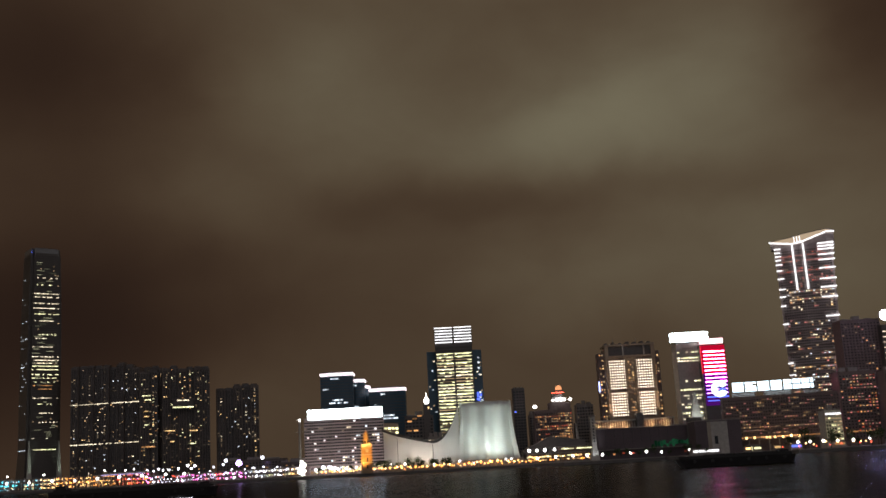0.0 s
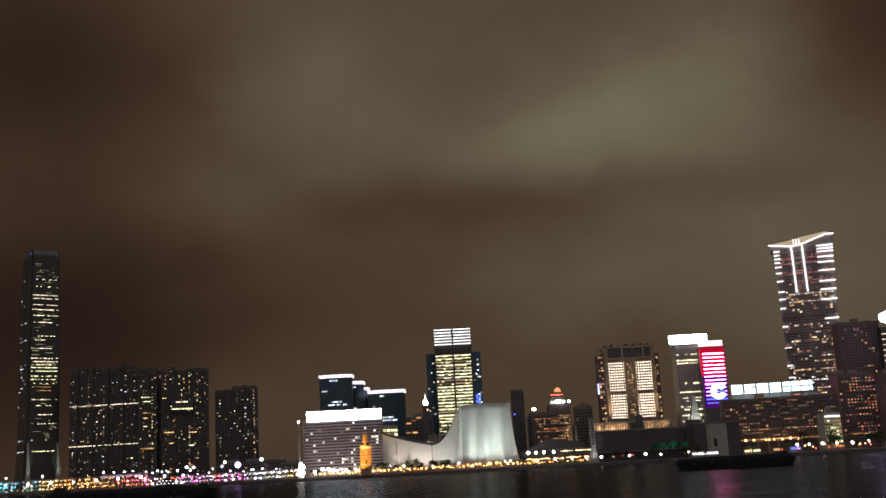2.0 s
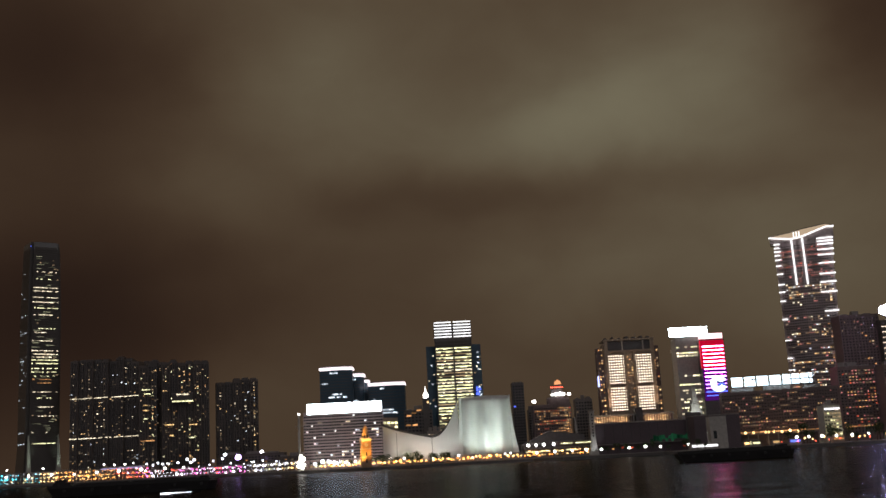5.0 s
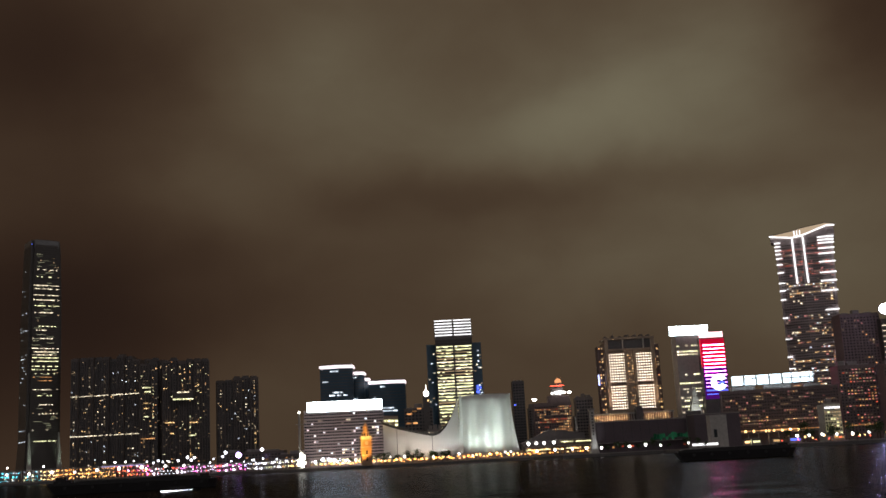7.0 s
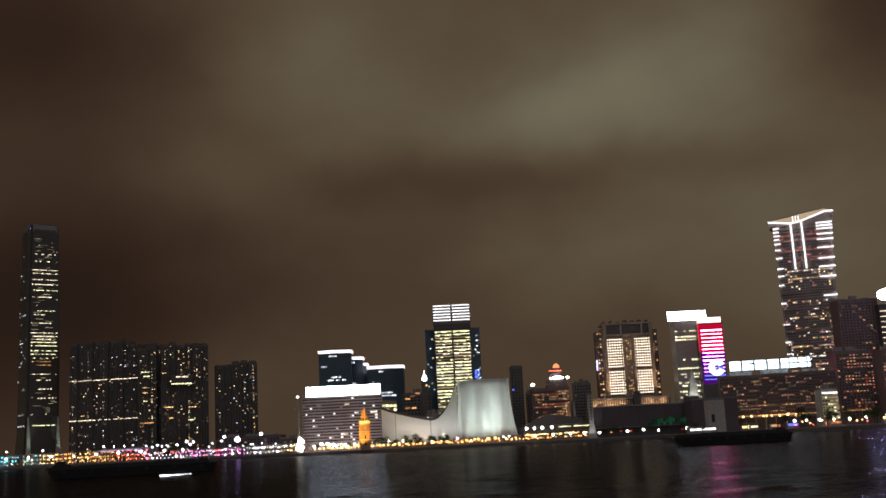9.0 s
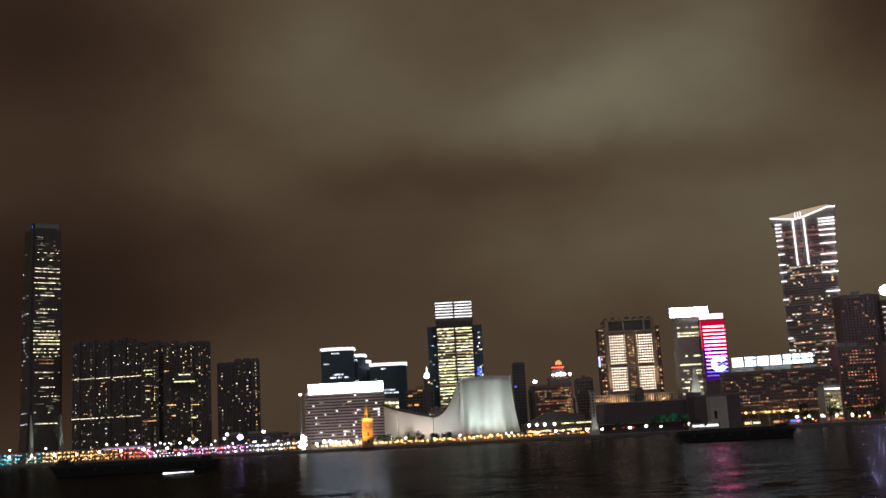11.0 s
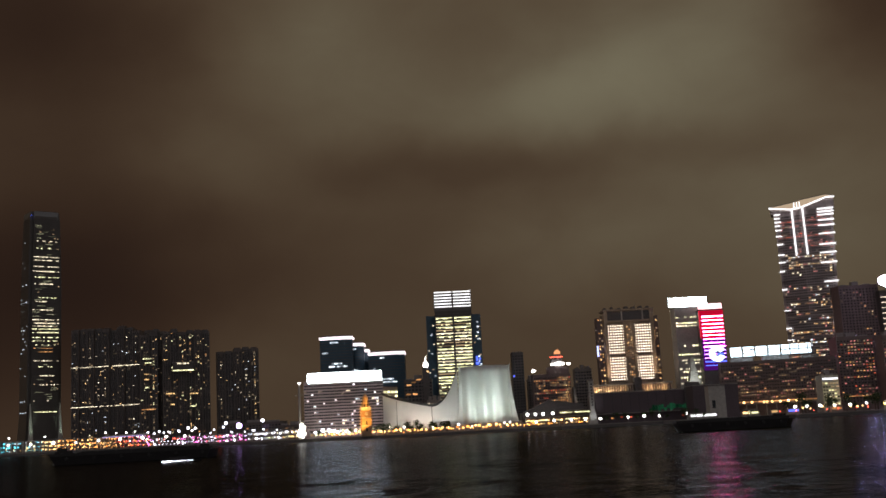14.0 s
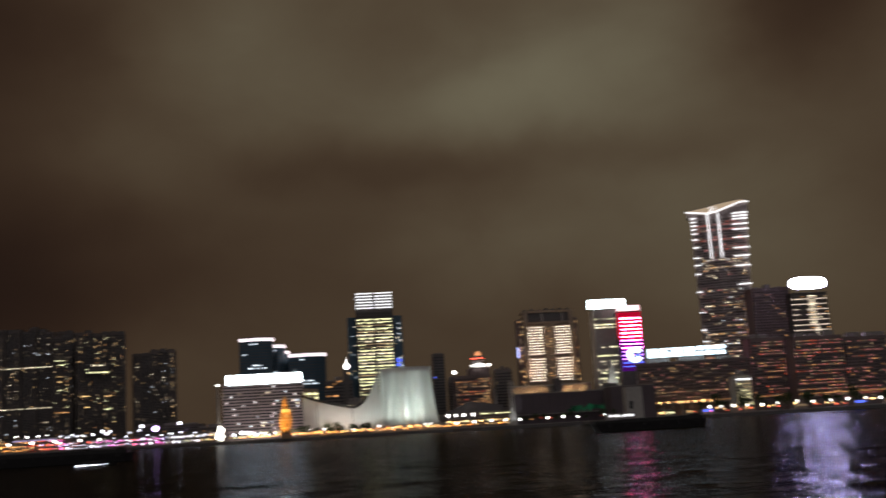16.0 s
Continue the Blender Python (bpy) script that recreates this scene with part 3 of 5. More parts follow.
def clock_tower():
    root = thing("clock_tower", "old brick and granite clock tower lit orange", "clock tower", pose(-73.5, 1082, GROUND, 0, 0, 12))
    bm = bmesh.new()
    box(bm, -5.6, 5.6, -5.6, 5.6, 0, 3)
    box(bm, -5.0, 5.0, -5.0, 5.0, 3, 26)
    part("shaft", bm, STONE, root)
    for sx in (-1, 1):
        for sy in (-1, 1):
            boxes("corner_pier", [(sx * 4.5 - 0.9, sx * 4.5 + 0.9, sy * 4.5 - 0.9, sy * 4.5 + 0.9, 3, 26)], STONE, root)
    bm = bmesh.new()
    for z, g in ((10, 5.5), (18, 5.5), (26, 5.7), (27, 5.9)):
        box(bm, -g, g, -g, g, z, z + 0.8)
    part("cornice", bm, PALE, root)
    for s in (-1, 1):
        boxes("balustrade", [(s * 5.6 - 0.2, s * 5.6 + 0.2, -5.6, 5.6, 27.8, 29.2)], PALE, root)
        boxes("balustrade", [(-5.4, 5.4, s * 5.6 - 0.2, s * 5.6 + 0.2, 27.8, 29.2)], PALE, root)
    bm = bmesh.new()
    turned(bm, [(4.3, 27.8), (4.2, 33.0), (4.7, 33.2), (4.7, 33.8), (3.1, 34.0), (2.9, 38.4), (3.3, 38.6), (3.3, 39.1), (2.5, 39.3)], 8)
    part("belfry", bm, STONE, root)
    bm = bmesh.new()
    turned(bm, [(2.4, 39.3), (2.3, 40.0), (1.7, 41.2), (0.8, 42.0), (0.35, 42.4), (0.22, 43.4), (0.08, 45.0)], 12)
    part("dome", bm, STONE, root)
    for k in range(8):
        a = radians(45 * k + 22.5)
        bm = bmesh.new()
        box(bm, -0.75, 0.75, -0.12, 0.12, 29.0, 32.2)
        slot = part("belfry_opening", bm, GLASS, root, "dark louvred belfry opening")
        slot.location, slot.rotation_euler = (4.0 * math.sin(a), -4.0 * math.cos(a), 0), (0, 0, a)
    for turn, x, y in ((0, 0, -5.15), (-90, -5.15, 0)):
        bm = bmesh.new()
        turned(bm, [(1.9, 0), (1.9, 0.25), (1.5, 0.3)], 20)
        dial = part("clock_face", bm, PALE, root, "round pale clock face")
        dial.location, dial.rotation_euler = (x, y, 22.3), (radians(90), 0, radians(turn))
        for k, (w, h, z) in enumerate(((1.5, 4.0, 13), (1.5, 3.6, 6.4))):
            slot = boxes("window_slot", [(-w / 2, w / 2, -0.1, 0.15, z - h / 2, z + h / 2)], GLASS, root)
            slot.location, slot.rotation_euler = (x, y, 0), (0, 0, radians(turn))

    root.scale = (0.92, 0.92, 0.98)


clock_tower()


def signal_mast():
    root = thing("signal_mast", "tall pale floodlit mast on the quay", "mast", pose(-141, 1098, GROUND))
    bm = bmesh.new()
    turned(bm, [(1.6, 0), (1.5, 3), (1.2, 4), (0.95, 54), (0.6, 55)], 10)
    part("pole", bm, PALE, root)
    bm = bmesh.new()
    turned(bm, [(0.4, 55), (1.3, 55.6), (1.4, 56.6), (0.5, 57.3)], 10)
    part("lamp", bm, LAMP_WHITE, root, "round lamp at the mast head")
    boxes("yard", [(-4, 4, -0.2, 0.2, 44, 44.4)], STEEL, root)


signal_mast()

# ---- the arts centre with its swept roof ----


def sweep_top(x):
    """Height of the swept roof line along the front wall."""
    if x < -8:
        t = max(0.0, (x + 58) / 50)
        return 40.5 - 15.6 * t ** 0.8 + 1.0 * t * t
    t = min(1, (x + 8) / 29)
    return 25.9 + 40 * t ** 2.3


def arts_centre():
    root = thing("arts_centre", "windowless white tiled arts centre with a swept concave roof", "concert hall", pose(0, 1100, GROUND))
    # low wing and rising sweep: wall panels between recessed joints
    for a, b in ((-57, -43.5), (-43, -8), (-7.4, 20)):
        bm = bmesh.new()
        n = max(4, int((b - a) / 2))
        cols = []
        for k in range(n + 1):
            x = a + (b - a) * k / n
            y = 1.2 * math.sin((x + 57) * 0.09)
            cols.append([bm.verts.new(p) for p in ((x, y, 4), (x, y, sweep_top(x)), (x, y + 30, sweep_top(x)), (x, y + 30, 4))])
        for p, q in zip(cols, cols[1:]):
            for i in range(4):
                bm.faces.new((p[i], p[(i + 1) % 4], q[(i + 1) % 4], q[i])[::-1])
        bm.faces.new(cols[0])
        bm.faces.new(cols[-1][::-1])
        bmesh.ops.recalc_face_normals(bm, faces=bm.faces)
        part("wing_wall", bm, WHITE_TILE, root, "white tiled curved wall")
    boxes("joint", [(-43.6, -42.9, 1.5, 20, 4, 33), (-8.2, -7.3, 1.6, 20, 4, 26)], DARK, root, "dark recessed joints between the wall panels")
    # dark roof edge
    bm = bmesh.new()
    cols = []
    for k in range(41):
        x = -58.5 + 78.5 * k / 40
        z = sweep_top(x)
        th = 2.6 if x < 5 else 2.6 - 2.2 * (x - 5) / 15
        cols.append([bm.verts.new(p) for p in ((x, -1.2, z - 0.1), (x, -1.2, z + th), (x, 31, z + th), (x, 31, z - 0.1))])
    for p, q in zip(cols, cols[1:]):
        for i in range(4):
            bm.faces.new((p[i], p[(i + 1) % 4], q[(i + 1) % 4], q[i]))
    bm.faces.new(cols[0])
    bm.faces.new(cols[-1])
    bmesh.ops.recalc_face_normals(bm, faces=bm.faces)
    part("roof_edge", bm, ROOFING, root, "thick dark roof edge following the sweep")
    # great hall: fluted front, slightly spreading to the foot
    bm = bmesh.new()
    n, rows = 40, 10
    grid = []
    for j in range(rows + 1):
        h = j / rows
        row = []
        for k in range(n + 1):
            t = k / n
            flare = (1 - h) ** 2.2
            x = 23.2 - 2.2 * flare + (49.3 + 3.2 * flare) * t
            y = -3.0 - 4.0 * flare + 3.6 * math.cos(t * math.pi * 6.0 + 0.4) * (1 - 0.5 * h) + 3.0 * (2 * t - 1) ** 2
            row.append(bm.verts.new((x, y, 7 + (57 + 0.8 * math.sin(t * 3.1)) * h)))
        grid.append(row)
    for j in range(rows):
        for k in range(n):
            bm.faces.new((grid[j][k], grid[j][k + 1], grid[j + 1][k + 1], grid[j + 1][k])).smooth = True
    rear = [bm.verts.new(p) for p in ((24, 40, 7), (70, 40, 7), (69, 40, 64), (24, 40, 64))]
    bm.faces.new(rear[::-1])
    bm.faces.new([*grid[-1], rear[2], rear[3]])
    bm.faces.new([*[grid[j][-1] for j in range(rows + 1)], rear[2], rear[1]])
    bm.faces.new([*[grid[j][0] for j in range(rows, -1, -1)], rear[0], rear[3]])
    bmesh.ops.recalc_face_normals(bm, faces=bm.faces)
    part("hall_wall", bm, WHITE_TILE, root, "tall fluted white tiled hall wall")
    # fins at both edges of the hall
    for xs in (((21.5, 17.0), (23.7, 23.2)), ((71.6, 73.6), (73.4, 80.0))):
        (t0, b0), (t1, b1) = xs
        bm = bmesh.new()
        prev = None
        for j in range(11):
            h = j / 10
            e = (1 - h) ** 2
            x0, x1 = t0 + (b0 - t0) * e, t1 + (b1 - t1) * e
            z = 4 + 60.5 * h
            ring = [bm.verts.new(p) for p in ((x0, -3.5 - 4 * e, z), (x1, -2.5 - 5 * e, z), (x1, 30, z), (x0, 30, z))]
            if prev:
                for i in range(4):
                    bm.faces.new((prev[i], prev[(i + 1) % 4], ring[(i + 1) % 4], ring[i]))
            else:
                bm.faces.new(ring[::-1])
            prev = ring
        bm.faces.new(prev)
        part("edge_fin", bm, WHITE_TILE, root, "white tiled fin sweeping out to the foot")
    boxes("podium", [(-62, 84, -4, 44, 0, 4), (12, 84, -11, -4, 0, 5.5)], CONCRETE, root)
    boxes("colonnade_beam", [(14, 82, -12, -10.8, 5.5, 7.0)], CONCRETE, root)
    for k in range(16):
        boxes("colonnade_post", [(15 + k * 4.3, 15.9 + k * 4.3, -11.9, -11.0, 0, 5.5)], PALE, root)


arts_centre()


def flood(name, at, to, power, color, angle=70, size=0.6):
    lamp = bpy.data.lights.new(name, "SPOT")
    lamp.energy, lamp.color, lamp.spot_size, lamp.spot_blend, lamp.shadow_soft_size = power, color, radians(angle), 0.8, size
    ob = new(name, lamp)
    ob.matrix_world = look(at, to)


# floodlights at the foot of the arts centre, the clock tower and the twin-bay hotel
for x, p, c in ((-50, 8000, (1, .88, .78)), (-33, 11000, (1, .92, .80)), (-14, 9500, (1, .86, .74)), (4, 10000, (.95, .97, .95))):
    flood("floodlight", (x, 1086, 10), (x, 1100, 26), p, c, 120, 0.4)
for x, p in ((25, 3000), (33, 3600), (41, 6800), (49, 8000), (57, 7600), (66, 4600)):
    flood("floodlight", (x, 1079, 14), (x, 1095, 33), p, (.80, 1, .92), 125, 0.5)
for x, p in ((26.5, 38000), (46, 46000), (57.5, 52000), (69.5, 26000)):
    flood("floodlight", (x, 1085, 8), (x, 1096.5, 46), p, (.86, 1, .94), 26, 0.2)
# broad fill lamp added out over the water to even the hall front
flood("floodlight", (44, 1040, 5), (46, 1096, 38), 38000, (.80, 1, .93), 62)
flood("floodlight", (88, 1084, 8), (76, 1098, 30), 9000, (.92, 1, .96), 80)
flood("floodlight", (-80, 1066, 5), (-74, 1080, 26), 70000, (1, .45, .07), 75)
flood("floodlight", (-92, 1072, 5), (-76, 1082, 28), 45000, (1, .45, .07), 75)
# extra lamp in mid-air, added to brighten the belfry and dome
flood("floodlight", (-76, 1062, 26), (-73.5, 1082, 38), 46000, (1, .48, .09), 70)
for u in (-29, 29):
    m = pose(-808, 2200, GROUND, 0, 0, 36)
    flood("floodlight", m @ Vector((u, -62, 4)), m @ Vector((u, -38, 60)), 70000, (.72, 1, .80), 26, 1)
flood("floodlight", (-139, 1084, 5), (-141, 1098, 34), 190000, (1, .9, .85), 50)
# lamps of the forecourt wash the sign hotel's front
for x in (-142, -119, -96, -73):
    flood("floodlight", (x, 1140, 9), (x, 1183, 36), 12500, (1, .86, .83), 125, 0.6)

# ---- the middle: louvred office tower and its neighbours ----


def louvre_tower():
    root = thing("office_tower", "tall glass office tower with lit yellow floors and white top louvres", "office tower", pose(23, 1350, GROUND))
    H = 141
    bm = bmesh.new()
    box(bm, -23, 23, -16, 16, 0, H + 7)
    part("curtain_wall", bm, GREYGLASS, root)
    for s in (-1, 1):
        bm = bmesh.new()
        x0, x1 = sorted((s * 23.05, s * 34))
        prism(bm, [(x0, -12), (x1, -8), (x1, 14), (x0, 16)], 0, H + 2)
        part("side_wing", bm, BLUEGLASS, root)
        fins = [(min(s * 34, s * 34.6), max(s * 34, s * 34.6), -8.5, -6, f * 3.9, f * 3.9 + 0.5) for f in range(5, 37)]
        boxes("wing_louvre", fins, DARK, root, kind="stuff")
    # lit floors, one pane a bay, with a dark spine in the middle
    r = random.Random(50)
    for f in range(6, 38):
        z = f * 3.85
        if z > H - 2:
            continue
        fl = 0.95 if r.random() < 0.75 else 0.55
        m = IVORY if r.random() < 0.2 else LIME
        for s in (-1, 1):
            # a ceiling line along the floor, then brighter rooms under it
            pane(m if fl > 0.6 else DIM, root, (s * 11.4, -16.2, z + 0.5), (20.4, 0.9))
            for c in range(7):
                if r.random() < fl * 0.55:
                    pane(m, root, (s * (2.6 + c * 2.95), -16.25, z - 0.35), (2.8, r.uniform(0.7, 1.5)))
    boxes("floor_band", [(-23, 23, -16.7, -15.9, f * 3.85 - 2.4, f * 3.85 - 1.5) for f in range(6, 39)], DARK, root, "dark floor bands", "stuff")
    boxes("spine", [(-0.9, 0.9, -17.2, -16, 20, H)], DARK, root)
    # crown of glowing louvres
    boxes("crown_frame", [(-23.4, -22.8, -16.6, -15.6, H + 7, H + 30), (22.8, 23.4, -16.6, -15.6, H + 7, H + 30), (-0.9, 0.9, -16.9, -15.2, H + 7, H + 30), (-23, 23, -15.5, 14, H + 7, H + 29)], DARK, root)
    for k in range(6):
        for s in (-1, 1):
            pane(STRIP, root, (s * 11.9, -16.2, H + 12.3 + k * 3.65), (21.6, 1.35), 0, "louvre")
    for s, zs in ((-1, (134, 131, 117, 98, 84)), (1, (139, 133, 126, 118, 96, 90, 84))):
        for z in zs:
            pane(COOL, root, (s * 30, -9.9, z - 6), (2.2, 1.8))
        for f in range(14, 36):
            if r.random() < 0.45:
                pane(r.choice([DIM, COOL, IVORY]), root, (s * r.choice([25.5, 28, 32]), -11.4, f * 3.9 - 1.6), (1.8, 1.3))
    boxes("media_panel", [(25.5, 29.5, -12.4, -11.0, 80, 83), (26, 28.2, -12.4, -11.0, 84.5, 90), (29.6, 31.6, -12.4, -11.0, 85.5, 88)], LED_BLUE, root, "small blue glowing panel")


louvre_tower()


def small_block(name, label, x, y, w, d, h, mat, lit, cols, floors, turn=0, top=None, grid=None, z0=6, category="building", ww=0.6, wh=0.5):
    root = thing(name, label, category, pose(x, y, GROUND, 0, 0, turn))
    body(root, w, d, 0, h, mat)
    facade(root, w, d, z0, h - 1.5, cols, floors, lit, ww=ww, wh=wh, grid=grid)
    roof_plant(root, w, d, h, int(abs(x) * 7) % 97)
    return root


# things seen between the hotel and the office tower
small_block("low_terminal", "low dark terminal building with a few amber windows", -246, 1440, 84, 30, 23, HOUSE, scatter(0.05, [AMBER, WARM, SHADED], 161), 20, 5)
small_block("low_block", "low grey block behind the ferry pier with few lit rooms", -186, 1400, 46, 26, 17, HOUSE, scatter(0.10, [AMBER, WARM, SHADED, COOL], 162), 12, 4)
b = small_block("low_office", "dark low office block with an open lit roof terrace", -24, 1310, 34, 26, 62, DARK, scatter(0.05, [AMBER, DIM], 61), 8, 14)
for k, (u, z) in enumerate(((-11, 57), (-5, 60), (-12, 46), (-4, 46), (1, 63))):
    pane(AMBER, b, (u, -13.3, z), (5.5, 1.8))
small_block("slim_block", "slim grey block with pale lit lower floors", -5, 1290, 18, 20, 36, CONCRETE, scatter(0.25, [DIM, IVORY], 62), 5, 9)
d = thing("globe_lamp_tower", "bright white globe light on a dark stair tower", "lamp", pose(-14, 1300, GROUND))
boxes("shaft", [(-4, 4, -4, 4, 0, 77)], DARK, d)
bm = bmesh.new()
turned(bm, [(1.0, 77), (2.6, 78.2), (3.2, 80.4), (2.5, 82.6), (0.7, 84.4), (0.3, 87.5), (0.1, 91)], 14)
part("globe", bm, LAMP_WHITE, d, "white glowing globe with a spire")
pane(WARM, d, (2.2, -4.2, 92 - 20), (2, 2))

small_block("dark_tower", "thin dark tower with a few blue lights", 104, 1400, 15, 22, 94, DARK, scatter(0.03, [COOL, LED_BLUE], 63), 4, 24)
for k, (x, h, w) in enumerate(((128, 60, 22), (190, 70, 22))):
    small_block("grey_block", "grey block in shade between brighter buildings", x, 1420, w, 22, h, CONCRETE, scatter(0.05, [DIM, COOL, IVORY], 64 + k), 6, 16)


def lantern_hotel():
    root = thing("old_hotel", "older reddish hotel with roof lights and a red glowing dome", "hotel", pose(141, 1350, GROUND))
    body(root, 46, 26, 0, 62, BROWN)
    facade(root, 46, 26, 14, 60, 16, 15, scatter(0.34, [AMBER, RED, DIM, AMBER, DIM], 71, 0.4), ww=0.45, wh=0.45, grid=BROWN)
    facade(root, 46, 26, 12, 58, 3, 12, scatter(0.85, [WARM, AMBER], 72), across=(13, 22), ww=0.45, glass=False)
    boxes("tower_block", [(-4, 22, -11, 11, 62, 72)], BROWN, root)
    for x, s in ((-22, 2.6), (1, 2.0), (6, 2.6), (10.5, 3.0), (15, 2.4), (22, 2.3)):
        bm = bmesh.new()
        z = 66 if x < -10 else 73.5
        turned(bm, [(s * 0.3, z), (s, z + s * 0.5), (s, z + s), (s * 0.4, z + s * 1.5)], 10, x, -11)
        part("roof_lamp", bm, LAMP_WHITE, root, "bright white roof floodlight")
    boxes("lantern_base", [(1, 15, -5, 5, 72, 82)], DARK, root)
    boxes("red_rail", [(0, 16, -5.6, -5.2, 84, 84.9)], LAMP_RED, root, "thin red glowing rail")
    bm = bmesh.new()
    turned(bm, [(4.2, 88), (4.2, 89.3), (3.8, 91.2), (2.5, 92.8), (0.8, 93.8)], 16, 10, 0)
    part("red_dome", bm, glow("dome_light", (1.0, 0.40, 0.17), 1.1), root, "glowing red dome")
    bm = bmesh.new()
    turned(bm, [(4.4, 82), (4.4, 88)], 14, 10, 0)
    part("drum", bm, DARK, root)
    # pale buttress with a floodlit edge
    bm = bmesh.new()
    prism(bm, [(26, -13), (33, -13), (33, 4), (26, 4)], 0, 46, [(26, -13), (27.2, -13), (27.2, 4), (26, 4)])
    part("sloping_buttress", bm, PALE, root)


lantern_hotel()
pyl = thing("slim_pylon", "slim pale pylon tower lit at its flared foot", "tower", pose(153.5, 1090, GROUND))
bm = bmesh.new()
prism(bm, [(-4.6, -4), (4.6, -4), (4.6, 4), (-4.6, 4)], 0, 14, [(-2.2, -3), (2.2, -3), (2.2, 3), (-2.2, 3)])
prism(bm, [(-2.2, -3), (2.2, -3), (2.2, 3), (-2.2, 3)], 14.02, 43)
part("shaft", bm, PALE, pyl)
boxes("cap", [(-3, 3, -3.4, 3.4, 43, 44.2)], CONCRETE, pyl)
boxes("ladder_slot", [(-0.7, 0.7, -3.12, -2.9, 18 + 3 * k, 19.6 + 3 * k) for k in range(8)], GLASS, pyl)
flood("floodlight", (153.5, 1072, 4), (153.5, 1087, 14), 6500, (.88, .95, 1), 50)
hall = thing("sloped_auditorium", "dark auditorium with a long sloping roof", "building", pose(112, 1140, GROUND))
bm = bmesh.new()
prism(bm, [(-27, -12), (38, -12), (38, 14), (-27, 14)], 0, 14)
v = [bm.verts.new(p) for p in ((-27, -12.4, 14.05), (38.4, -12.4, 14.05), (38.4, 14, 14.05), (-27, 14, 14.05), (2, -8, 27), (38.4, -8, 22), (38.4, 12, 22), (2, 12, 27))]
for f in ((0, 1, 5, 4), (1, 2, 6, 5), (2, 3, 7, 6), (3, 0, 4, 7), (4, 5, 6, 7), (3, 2, 1, 0)):
    bm.faces.new([v[i] for i in f])
part("shell", bm, DARK, hall)
flood("floodlight", (184, 1326, 6), (176, 1337, 30), 9000, (1, .85, .7), 60)


def terrace_block():
    root = thing("lit_terrace", "low waterfront terrace with rows of yellow lamps", "terrace", pose(125, 1120, GROUND))
    boxes("slab", [(-38, 42, -8, 10, 0, 1.2), (-38, 42, -8, 10, 9.2, 10.2), (-6, 42, -8, 10, 15, 16)], CONCRETE, root)
    boxes("wall", [(-37, 41, 3, 10, 1.2, 9.2), (-5, 41, 3, 10, 10.2, 15)], BROWN, root)
    for k in range(17):
        boxes("post", [(-37.5 + k * 4.9, -37 + k * 4.9, -7.8, -7.3, 1.2, 9.2)], PALE, root)
    r = random.Random(77)
    for k in range(30):
        if r.random() < 0.93:
            pane(r.choice([WARM, LIME, LAMP_WARM]), root, (-36 + k * 2.6, 2.7, 6.6 + r.uniform(-.4, .4)), (2.3, 1.3))
        if r.random() < 0.85:
            pane(r.choice([WARM, AMBER, LAMP_ORANGE]), root, (-36 + k * 2.6, 2.7, 3.2), (2.0, 1.2))
        if k > 13 and r.random() < 0.8:
            pane(LIME, root, (-36 + k * 2.6, 2.7, 13.4), (2.4, 1.0))
    for x in (-35, -27, -19, -9):
        bm = bmesh.new()
        z = 16 if x > -5 else 12
        turned(bm, [(0.5, z - 0.6), (1.4, z + 0.3), (1.6, z + 1.4), (0.8, z + 2.6)], 10, x, -7)
        globe = part("globe_lamp", bm, LAMP_WHITE, root, "large white globe lamp")
        boxes("post", [(x - 0.15, x + 0.15, -7.15, -6.85, 10, z - 0.6)], STEEL, globe)


terrace_block()


